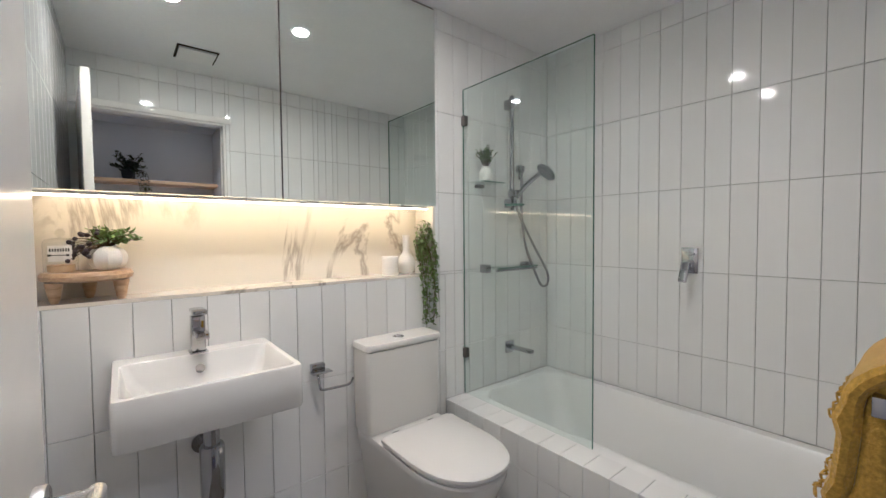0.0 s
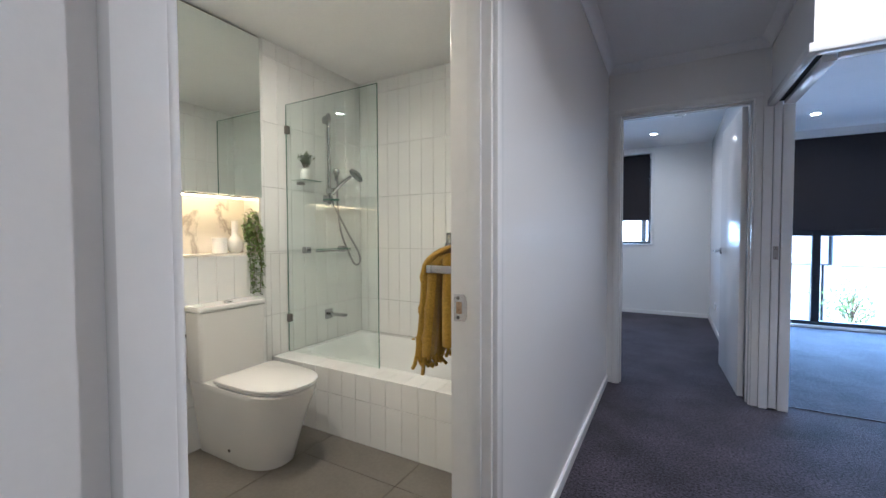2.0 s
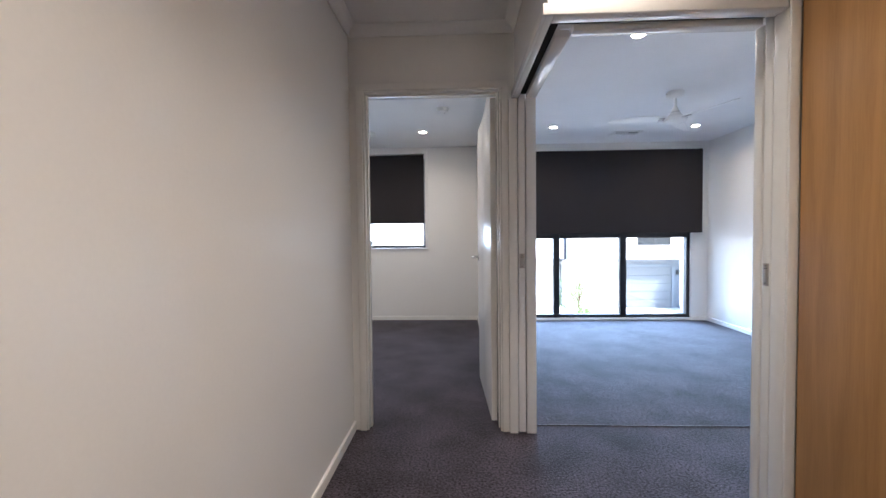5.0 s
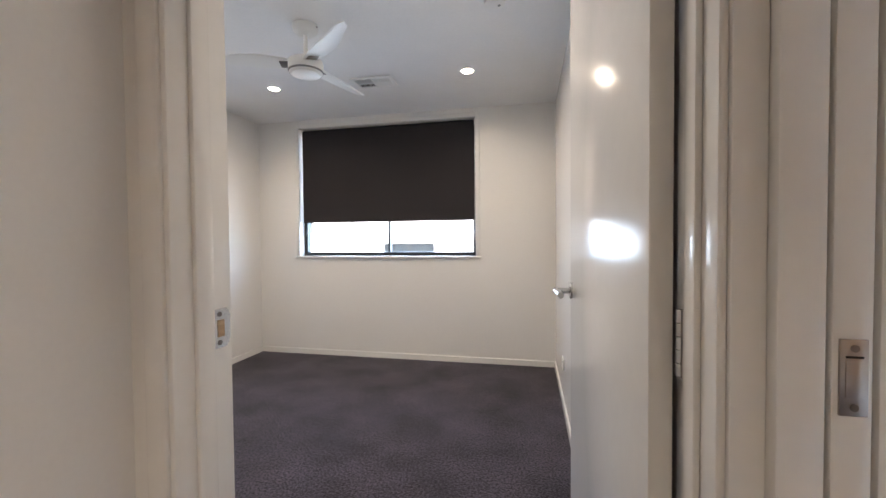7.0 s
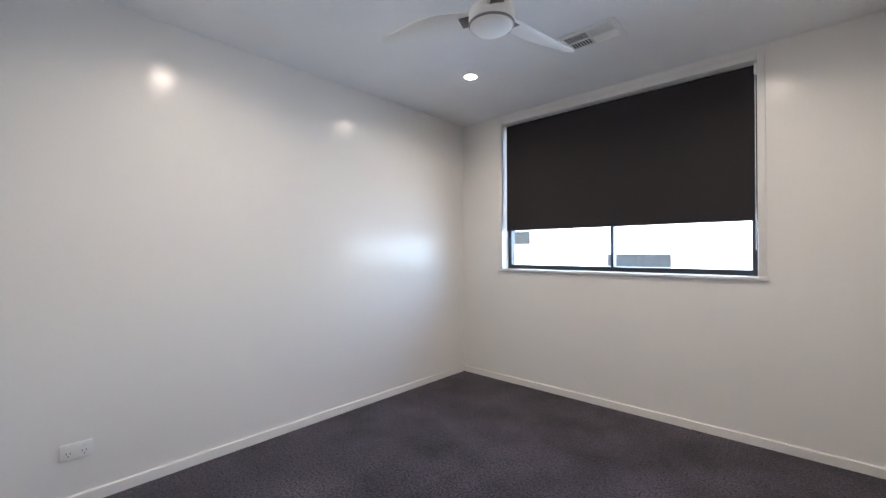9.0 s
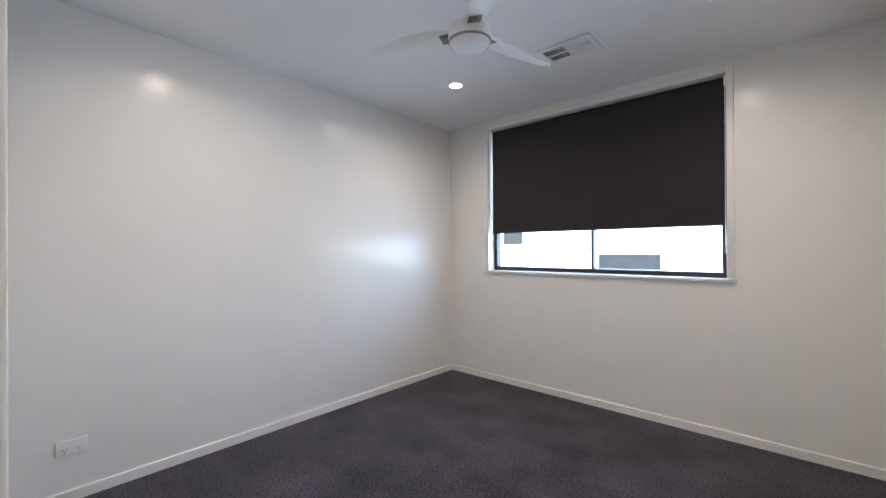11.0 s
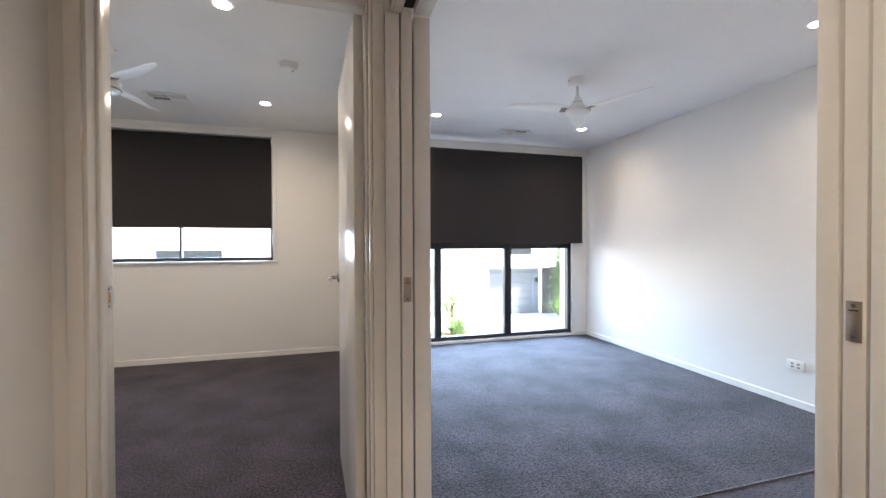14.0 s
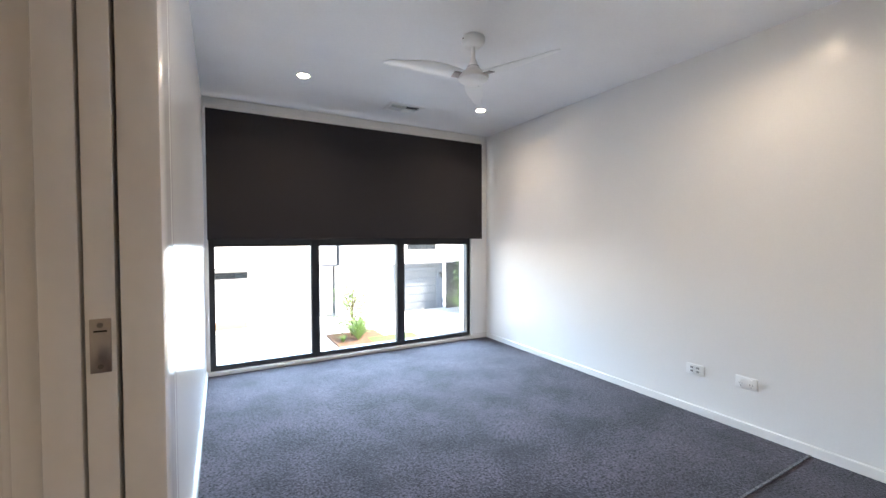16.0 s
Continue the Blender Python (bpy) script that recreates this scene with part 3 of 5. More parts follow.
def window(name, x0, x1, y, z0, z1, mullions, rail, label, bar=0.045, depth=0.06):
    ob = new(name)
    tagged(ob, label, "window", kind="structure")
    part("window_frame", boxes((x0, x1, y, y + depth, z0, z0 + bar), (x0, x1, y, y + depth, z1 - bar, z1), (x0, x0 + bar, y, y + depth, z0 + bar, z1 - bar), (x1 - bar, x1, y, y + depth, z0 + bar, z1 - bar)), BLACKF, ob, "black aluminium frame")
    for a, b in mullions:
        part("mullion", box(a, b, y - 0.006, y + depth, z0 + bar, z1 - bar, bevel=0.003), BLACKF, ob)
    edges = [x0 + bar] + [v for m in mullions for v in m] + [x1 - bar]
    for a, b in zip(edges[::2], edges[1::2]):
        if rail:
            part("transom", box(a, b, y, y + depth, rail[0], rail[1]), BLACKF, ob)
        g = part("pane", box(a, b, y + depth * 0.5, y + depth * 0.5 + 0.004, z0 + bar, z1 - bar), PANE, ob)
        g.visible_shadow = False
    return ob


w1 = window("window_1", -1.65, 0.19, 3.29, 1.022, 2.333, [(-0.715, -0.695)], None, "black framed sliding bedroom window with a white sill", 0.035)
part("window_sill", box(-1.70, 0.24, YW1 - 0.02, 3.29, 1.0, 1.021, bevel=0.003), TRIM, w1, "white painted sill")
for nm, r in (("casing", (-1.69, -1.65, YW1 - 0.012, YW1, 1.0215, 2.375)), ("casing", (0.19, 0.23, YW1 - 0.012, YW1, 1.0215, 2.375)), ("casing", (-1.65, 0.19, YW1 - 0.012, YW1, 2.335, 2.375))):
    part(nm, box(*r, bevel=0.003), TRIM, w1)
part("latch", box(0.165, 0.18, 3.275, 3.29, 1.22, 1.30, bevel=0.003), BLACKF, w1)
part("latch", box(-1.64, -1.625, 3.275, 3.29, 1.22, 1.30, bevel=0.003), BLACKF, w1)
w2 = window("window_2", 1.105, 3.80, YW2 + 0.03, 0.037, 2.308, [(1.965, 2.045), (2.865, 2.952)], (1.13, 1.20), "wide black framed window down to the floor", 0.045, 0.07)
part("window_sill", box(1.075, 3.83, YW2 - 0.012, YW2 + 0.028, 0.004, 0.036, bevel=0.002), TRIM, w2, "white painted sill board at the floor")
part("casing", box(1.08, 3.98, YW2 - 0.012, YW2 - 0.001, 2.315, 2.36, bevel=0.003), TRIM, w2, "white painted head casing")


def roller_blind(x0, x1, y, z0, z1, label, side):
    ob = thing("roller_blind", (x0 + x1) / 2, y, z1, label, "blind", "roller blinds")
    part("cloth", box(x0, x1, y, y + 0.0025, z0 + 0.012, z1 - 0.03), BLIND, ob)
    part("roller_tube", cyl((x0, y + 0.022, z1 - 0.028), (x1, y + 0.022, z1 - 0.028), 0.022, seg=20), BLIND, ob)
    part("bottom_rail", box(x0, x1, y - 0.006, y + 0.008, z0 - 0.006, z0 + 0.0125, bevel=0.004), BLIND, ob)
    for x, s in ((x0, -1), (x1, 1)):
        part("bracket", box(min(x, x + s * 0.012), max(x, x + s * 0.012), y + 0.0, y + 0.045, z1 - 0.06, z1 + 0.002), PLASTIC, ob, "white bracket")
    c = x1 + 0.004 if side > 0 else x0 - 0.004
    part("chain", tube([(c, y + 0.02, z1 - 0.03), (c, y + 0.016, z0 - 0.1), (c, y + 0.014, z0 - 0.13), (c, y + 0.028, z0 - 0.1), (c, y + 0.03, z1 - 0.03)], 0.0018, 6), PLASTIC, ob)
    return ob


roller_blind(-1.632, 0.172, 3.245, 1.37, 2.333, "charcoal roller blind half lowered over the small bedroom window", 1)
roller_blind(1.10, 3.90, YW2 - 0.08, 1.20, 2.315, "wide charcoal roller blind half lowered over the big window", -1)

# ---------------------------------------------------------------- ceiling fittings


def downlight(x, y, z, watts, color=WARM, spread=130):
    # the two added hall lamps get this same fitting and label
    ob = thing("downlight", x, y, z, "small round recessed ceiling light, switched on", "ceiling light", "recessed ceiling lights")
    part("trim_ring", lathe([(0.038, 0.0), (0.046, -0.004), (0.052, -0.003), (0.054, 0.0)], 28, m=Matrix.Translation((x, y, z - 0.0005))), PLASTIC, ob)
    part("lamp_face", cyl((x, y, z - 0.003), (x, y, z - 0.001), 0.0385, seg=24), BULB, ob, "glowing lamp face")
    disc_lamp("downlight_lamp", x, y, z - 0.006, watts, color, spread=spread)


for room, spots in LAMPS.items():
    for sx, sy in spots:
        downlight(sx, sy, HB if room == "bath" else H, WATTS[room] * ({-1.24: 0.34, -3.9: 0.42}.get(sy, 1.0) if room == "hall" else 1.0), GOLD if room == "bath" else WARM, {"bath": 168, "hall": 128, "bed": 152, "big": 145}[room])

# ---------------------------------------------------------------- bathroom: niche, mirror, basin, toilet, tub
niche = tagged(new("niche"), "cream marble lining of the lit niche", "niche", kind="structure")
for nm, r in (("back_panel", (-1.928, -1.916, YS + 0.005, -1.777, 1.05, 1.385)), ("sill_panel", (-1.928, XT, YS + 0.005, -1.765, 1.038, 1.05)), ("side_panel", (-1.928, XT, -1.777, -1.765, 1.05, 1.385)), ("top_panel", (-1.928, XT - 0.02, YS + 0.005, -1.765, 1.386, 1.395))):
    part(nm, box(*r), MARBLE, niche)
led = thing("led_strip", XT, -2.48, 1.385, "warm glowing strip light under the mirror cabinet", "strip light")
part("diffuser", box(XT - 0.028, XT - 0.012, YS + 0.02, -1.80, 1.368, 1.384), LED, led, "glowing warm diffuser")
part("channel", box(XT - 0.011, XT - 0.008, YS + 0.02, -1.80, 1.374, 1.3855), SATIN, led)

for y0, y1 in ((YS + 0.005, -2.512), (-2.506, -1.762)):
    cab = thing("mirror_cabinet", XT, (y0 + y1) / 2, 1.385, "wall-wide mirrored cabinet door above the lit niche", "mirror", "mirror cabinets")
    part("mirror", box(XT - 0.006, XT + 0.006, y0, y1, 1.386, 2.352), MIRROR, cab)
    part("edge", boxes((XT - 0.008, XT + 0.004, y0, y0 + 0.002, 1.386, 2.352), (XT - 0.008, XT + 0.0055, y1 - 0.002, y1 + 0.001, 1.386, 2.352), (XT - 0.008, XT + 0.0045, y0, y1, 2.352, 2.356)), DARKSTEEL, cab)


def ring_bowl(loops_out, loops_in, bm=None):
    return loft(loops_out + loops_in, bm)


# wall basin
bx, by, bw, bd = -1.562, -2.812, 0.412, 0.445
basin = thing("wall_basin", XT, by, 0.70, "white ceramic rectangular wall basin under the niche", "basin")
ix, iy, iw, idp = bx + 0.030, by, 0.315, 0.405
part("bowl", loft([rrect(bx, by, bw - 0.006, bd - 0.006, 0.012, 0.733), rrect(bx, by, bw + 0.003, bd + 0.003, 0.014, 0.740), rrect(bx, by, bw + 0.004, bd + 0.004, 0.014, 0.855), rrect(bx, by, bw - 0.002, bd - 0.002, 0.013, 0.861),
                   rrect(ix, iy, iw + 0.01, idp + 0.01, 0.022, 0.861), rrect(ix, iy, iw, idp, 0.02, 0.855), rrect(ix, iy, iw - 0.02, idp - 0.02, 0.035, 0.80), rrect(ix, iy, iw - 0.07, idp - 0.08, 0.05, 0.765), rrect(ix, iy, 0.06, 0.06, 0.025, 0.757)]), CERAMIC, basin)
part("drain", lathe([(0.0, 0.006), (0.028, 0.005), (0.032, 0.0)], 24, m=Matrix.Translation((ix, iy, 0.7575))), CHROME, basin, "chrome basin waste")
part("overflow", cyl((ix - 0.1445, iy, 0.815), (ix - 0.137, iy, 0.815), 0.014, seg=20), CHROME, basin, "chrome overflow ring")

tap = thing("basin_tap", -1.705, by, 0.861, "square chrome basin mixer tap", "tap")
part("base", box(-1.732, -1.678, by - 0.026, by + 0.026, 0.861, 0.868, bevel=0.002), CHROME, tap)
part("body", box(-1.728, -1.684, by - 0.020, by + 0.020, 0.868, 0.985, bevel=0.003), CHROME, tap)
part("spout", box(-1.684, -1.595, by - 0.018, by + 0.018, 0.925, 0.945, bevel=0.003), CHROME, tap)
part("neck", box(-1.720, -1.692, by - 0.012, by + 0.012, 0.985, 0.994), DARKSTEEL, tap)
part("lever", box(-1.730, -1.640, by - 0.020, by + 0.020, 0.994, 1.008, bevel=0.003), CHROME, tap)

trap = thing("bottle_trap", -1.56, by + 0.01, 0.40, "chrome bottle trap under the wall basin", "waste trap")
tx, ty = -1.575, by + 0.012
part("tailpipe", cyl((tx, ty, 0.595), (tx, ty, 0.7325), 0.0225, seg=28), CHROME, trap)
part("bottle", lathe([(0.0, 0.415), (0.020, 0.416), (0.031, 0.422), (0.035, 0.434), (0.035, 0.590), (0.032, 0.598), (0.0, 0.599)], 28, m=Matrix.Translation((tx, ty, 0))), CHROME, trap)
part("wall_pipe", cyl((tx, ty, 0.53), (XT + 0.006, ty, 0.53), 0.016, seg=20), CHROME, trap)
part("wall_flange", cyl((XT + 0.001, ty, 0.53), (XT + 0.012, ty, 0.53), 0.035, seg=28), CHROME, trap)
valve = thing("stop_valve", XT, by - 0.10, 0.66, "chrome angle stop valve on the tiled wall", "valve")
part("body", cyl((XT + 0.001, by - 0.10, 0.66), (XT + 0.05, by - 0.10, 0.66), 0.012, seg=16), CHROME, valve)
part("knob", cyl((XT + 0.05, by - 0.10, 0.66), (XT + 0.07, by - 0.10, 0.66), 0.018, seg=16), CHROME, valve)

# toilet
tcy = -2.038
toilet = thing("toilet", -1.5, tcy, 0.0, "white close-coupled toilet with its lid down", "toilet")
part("cistern", loft([rrect(-1.699, tcy, 0.132, 0.372, 0.018, 0.405), rrect(-1.699, tcy, 0.136, 0.376, 0.02, 0.42), rrect(-1.6965, tcy, 0.14, 0.383, 0.02, 0.755), rrect(-1.6965, tcy, 0.135, 0.378, 0.02, 0.757)]), CERAMIC, toilet)
part("cistern_lid", loft([rrect(-1.6945, tcy, 0.140, 0.384, 0.018, 0.760), rrect(-1.6945, tcy, 0.146, 0.392, 0.02, 0.764), rrect(-1.6945, tcy, 0.146, 0.392, 0.02, 0.782), rrect(-1.6945, tcy, 0.138, 0.384, 0.018, 0.788)]), CERAMIC, toilet)
btn = part("flush_button", lathe([(0.0, 0.006), (0.018, 0.006), (0.0185, 0.003), (0.024, 0.004), (0.026, 0.0)], 28, m=Matrix.Translation((-1.69, tcy, 0.788))), CHROME, toilet, "round chrome flush button")
part("split", box(-1.707, -1.673, tcy - 0.001, tcy + 0.001, 0.7935, 0.7945), DARKSTEEL, btn)


def dee(z, x0, x1, half, nose, n=22, back=0.02):
    """A D-shaped loop: square at the back, round at the nose."""
    pts = [Vector((x0, tcy - half + back, z)), Vector((x0 + back, tcy - half, z))]
    cx = x1 - nose
    for k in range(n + 1):
        a = radians(-90 + 180 * k / n)
        c, s = math.cos(a), math.sin(a)
        pts.append(Vector((cx + nose * abs(c) ** 0.80 * (1 if c > 0 else -1), tcy + half * abs(s) ** 0.86 * (1 if s > 0 else -1), z)))
    pts += [Vector((x0 + back, tcy + half, z)), Vector((x0, tcy + half - back, z))]
    return pts


part("pan", loft([dee(0.0, -1.764, -1.240, 0.130, 0.21), dee(0.06, -1.764, -1.220, 0.138, 0.22), dee(0.18, -1.764, -1.180, 0.152, 0.24), dee(0.30, -1.764, -1.135, 0.168, 0.25), dee(0.375, -1.764, -1.100, 0.180, 0.27), dee(0.395, -1.764, -1.096, 0.182, 0.27), dee(0.402, -1.762, -1.102, 0.178, 0.265)]), CERAMIC, toilet)
part("seat", loft([dee(0.404, -1.545, -1.105, 0.172, 0.26), dee(0.410, -1.55, -1.097, 0.178, 0.265), dee(0.416, -1.545, -1.101, 0.175, 0.26)]), PLASTIC, toilet)
part("seat_lid", loft([dee(0.4185, -1.552, -1.097, 0.178, 0.265), dee(0.424, -1.556, -1.088, 0.184, 0.271), dee(0.432, -1.556, -1.089, 0.183, 0.270), dee(0.437, -1.548, -1.098, 0.176, 0.261)]), LIDW, toilet)
for s in (-1, 1):
    part("hinge", cyl((-1.575, tcy + s * 0.075, 0.412), (-1.575, tcy + s * 0.105, 0.412), 0.011, seg=14), CHROME, toilet)
part("fixing_cap", cyl((-1.48, tcy - 0.144, 0.075), (-1.48, tcy - 0.138, 0.075), 0.008, seg=14), CHROME, toilet)

# paper holder
ph = thing("toilet_paper_holder", XT, -2.36, 0.70, "empty chrome toilet paper holder on the tiles", "paper holder")
part("mount", box(XT + 0.001, XT + 0.028, -2.418, -2.362, 0.682, 0.722, bevel=0.003), CHROME, ph)
part("flap", box(XT + 0.028, XT + 0.075, -2.43, -2.35, 0.694, 0.700, bevel=0.002), CHROME, ph)
part("arm", tube([(XT + 0.02, -2.41, 0.69), (XT + 0.07, -2.41, 0.688), (XT + 0.085, -2.41, 0.66), (XT + 0.085, -2.40, 0.636), (XT + 0.085, -2.34, 0.632), (XT + 0.085, -2.285, 0.632), (XT + 0.085, -2.265, 0.655)], 0.005, 10), CHROME, ph)

# tub, hob and glass screen
YH = -1.70
setting("bath_hob", boxes((XT + 0.002, -0.101, YH + 0.01, -1.575, 0, 0.375)), GROUT, "tiled hob in front of the tub", "tub surround")
tub = thing("bathtub", -0.95, -1.21, 0.0, "white acrylic inset bathtub behind the tiled hob", "bathtub")
tcx, tcyy = (XT - 0.102) / 2, (-1.575 + YT) / 2
tw, td = abs(XT + 0.102), YT + 1.575
part("shell", loft([rrect(tcx, tcyy, tw - 0.02, td - 0.02, 0.01, 0.02), rrect(tcx, tcyy, tw - 0.004, td - 0.004, 0.012, 0.345), rrect(tcx, tcyy, tw, td, 0.012, 0.372), rrect(tcx, tcyy, tw - 0.008, td - 0.008, 0.012, 0.380),
                    rrect(tcx, tcyy, tw - 0.11, td - 0.11, 0.10, 0.380), rrect(tcx, tcyy, tw - 0.13, td - 0.13, 0.11, 0.370), rrect(tcx + 0.02, tcyy, tw - 0.24, td - 0.20, 0.13, 0.20), rrect(tcx + 0.03, tcyy, tw - 0.36, td - 0.26, 0.14, 0.075), rrect(tcx + 0.03, tcyy, tw - 0.50, td - 0.36, 0.13, 0.055)]), ACRYL, tub)
part("waste", lathe([(0.0, 0.006), (0.026, 0.005), (0.030, 0.0)], 24, m=Matrix.Translation((-1.45, tcyy, 0.056))), CHROME, tub, "chrome tub waste")

scr = thing("shower_screen", -1.39, -1.572, 0.386, "frameless clear glass screen on the tub hob", "shower screen")
g = part("glass", box(-1.762, -1.011, -1.576, -1.568, 0.389, 2.003), SCREEN, scr)
g.visible_shadow = False
part("edge", boxes((-1.011, -1.0098, -1.576, -1.568, 0.389, 2.003), (-1.762, -1.011, -1.576, -1.568, 2.003, 2.0042), (-1.7632, -1.762, -1.576, -1.568, 0.389, 2.003)), GLASSEDGE, scr, "green polished glass edge")
for z in (0.61, 1.84):
    h = part("hinge", box(XT + 0.001, XT + 0.030, -1.584, -1.5765, z - 0.026, z + 0.026, bevel=0.002), DARKSTEEL, scr, "dark chrome clamp")
    part("plate", box(XT + 0.001, XT + 0.030, -1.5675, -1.560, z - 0.026, z + 0.026, bevel=0.002), DARKSTEEL, h)

# shower set on the short wall over the tub
sy = -1.235
sh = thing("shower_rail", XT, sy, 1.40, "chrome shower rail with hand shower and hose", "shower")
part("rail", cyl((XT + 0.045, sy, 1.38), (XT + 0.045, sy, 2.03), 0.0135, seg=16), CHROME, sh)
for z in (1.42, 1.985):
    part("bracket", box(XT + 0.001, XT + 0.058, sy - 0.018, sy + 0.018, z - 0.026, z + 0.026, bevel=0.003), CHROME, sh)
part("slider", box(XT + 0.03, XT + 0.085, sy - 0.022, sy + 0.022, 1.455, 1.495, bevel=0.006), CHROME, sh)
part("soap_dish", lathe([(0.0, -0.008), (0.05, -0.008), (0.062, 0.004), (0.058, 0.004), (0.048, -0.003), (0.0, -0.003)], 28, m=Matrix.Translation((XT + 0.065, sy, 1.41))), GLASSEDGE, sh, "smoked soap dish")
hd = part("hand_shower", tube([(XT + 0.075, sy, 1.45), (XT + 0.115, sy + 0.05, 1.525), (XT + 0.16, sy + 0.105, 1.585)], 0.0135, 12), CHROME, sh)
part("spray_head", lathe([(0.0, 0.018), (0.038, 0.015), (0.060, 0.0), (0.061, -0.014), (0.054, -0.020), (0.0, -0.020)], 32, m=Matrix.Translation((XT + 0.188, sy + 0.135, 1.598)) @ Euler((radians(-35), radians(30), 0)).to_matrix().to_4x4()), SPRAY, hd, "round grey spray face")
part("hose", tube([(XT + 0.07, sy, 1.44), (XT + 0.078, sy + 0.02, 1.36), (XT + 0.10, sy + 0.14, 1.16), (XT + 0.12, sy + 0.225, 1.02), (XT + 0.12, sy + 0.235, 0.945), (XT + 0.105, sy + 0.195, 0.935), (XT + 0.085, sy + 0.15, 1.03), (XT + 0.06, sy + 0.10, 1.18), (XT + 0.05, sy + 0.08, 1.36), (XT + 0.05, sy + 0.08, 1.55), (XT + 0.04, sy + 0.08, 1.59)], 0.0075, 10), HOSE, sh)
part("elbow", lathe([(0.0, -0.05), (0.012, -0.05), (0.016, -0.01), (0.026, 0.0), (0.026, 0.03), (0.015, 0.038), (0.0, 0.04)], 20, m=Matrix.Translation((XT + 0.04, sy + 0.08, 1.61))), CHROME, sh)

spout = thing("bath_spout", XT, -1.215, 0.575, "square chrome bath spout", "spout")
part("flange", box(XT + 0.001, XT + 0.012, -1.25, -1.18, 0.54, 0.61, bevel=0.002), CHROME, spout)
part("arm", box(XT + 0.012, XT + 0.175, -1.233, -1.197, 0.568, 0.588, bevel=0.004), CHROME, spout)

mx = thing("bath_mixer", -0.928, YT, 1.10, "chrome wall mixer with diverter on the tiles", "mixer tap")
part("plate", box(-0.965, -0.891, YT - 0.010, YT - 0.001, 1.045, 1.17, bevel=0.003), CHROME, mx)
part("hub", cyl((-0.928, YT - 0.010, 1.085), (-0.928, YT - 0.05, 1.085), 0.024, seg=24), CHROME, mx)
lev = box(-0.945, -0.911, -0.012, 0.012, -0.085, 0.012, bevel=0.004)
bmesh.ops.transform(lev, matrix=Matrix.Translation((0, YT - 0.055, 1.085)) @ Matrix.Rotation(radians(-28), 4, 'X') , verts=lev.verts)
part("lever", lev, CHROME, mx)
part("diverter", cyl((-0.928, YT - 0.010, 1.143), (-0.928, YT - 0.032, 1.143), 0.011, seg=18), CHROME, mx)
part("diverter_pin", cyl((-0.943, YT - 0.026, 1.143), (-0.903, YT - 0.026, 1.143), 0.005, seg=12), CHROME, mx)


def glass_shelf(y0, y1, x1, z, label):
    ob = thing("glass_shelf", XT, (y0 + y1) / 2, z, label, "shelf")
    part("shelf", box(XT + 0.012, x1, y0 + 0.01, y1 - 0.01, z, z + 0.006, bevel=0.002), SCREEN, ob)
    part("front_edge", box(x1, x1 + 0.0015, y0 + 0.01, y1 - 0.01, z, z + 0.006), GLASSEDGE, ob)
    return ob


s1 = glass_shelf(-1.44, -1.08, XT + 0.115, 1.055, "long clear glass shelf on chrome brackets in the shower")
for y in (-1.43, -1.09):
    part("bracket", box(XT + 0.001, XT + 0.045, y - 0.022, y + 0.022, 1.03, 1.076, bevel=0.003), CHROME, s1)
part("guard_rail", cyl((XT + 0.11, -1.43, 1.045), (XT + 0.11, -1.09, 1.045), 0.006, seg=12), CHROME, s1)
s2 = glass_shelf(-1.575 + 0.02, -1.375, XT + 0.125, 1.515, "small glass corner shelf in the shower holding a plant")
part("bracket", box(XT + 0.001, XT + 0.03, -1.49, -1.44, 1.495, 1.514, bevel=0.003), DARKSTEEL, s2)

# towel on its rail on the wall beside the door
XD = -0.101
rl = thing("towel_rail", XD, -2.05, 1.04, "chrome towel rail beside the bathroom door", "towel rail")
part("bar", box(-0.208, -0.190, -2.355, -1.74, 1.036, 1.060, bevel=0.002), CHROME, rl)
for y in (-2.355, -1.758):
    part("arm", box(-0.190, XD - 0.001, y, y + 0.018, 1.036, 1.060, bevel=0.002), CHROME, rl)


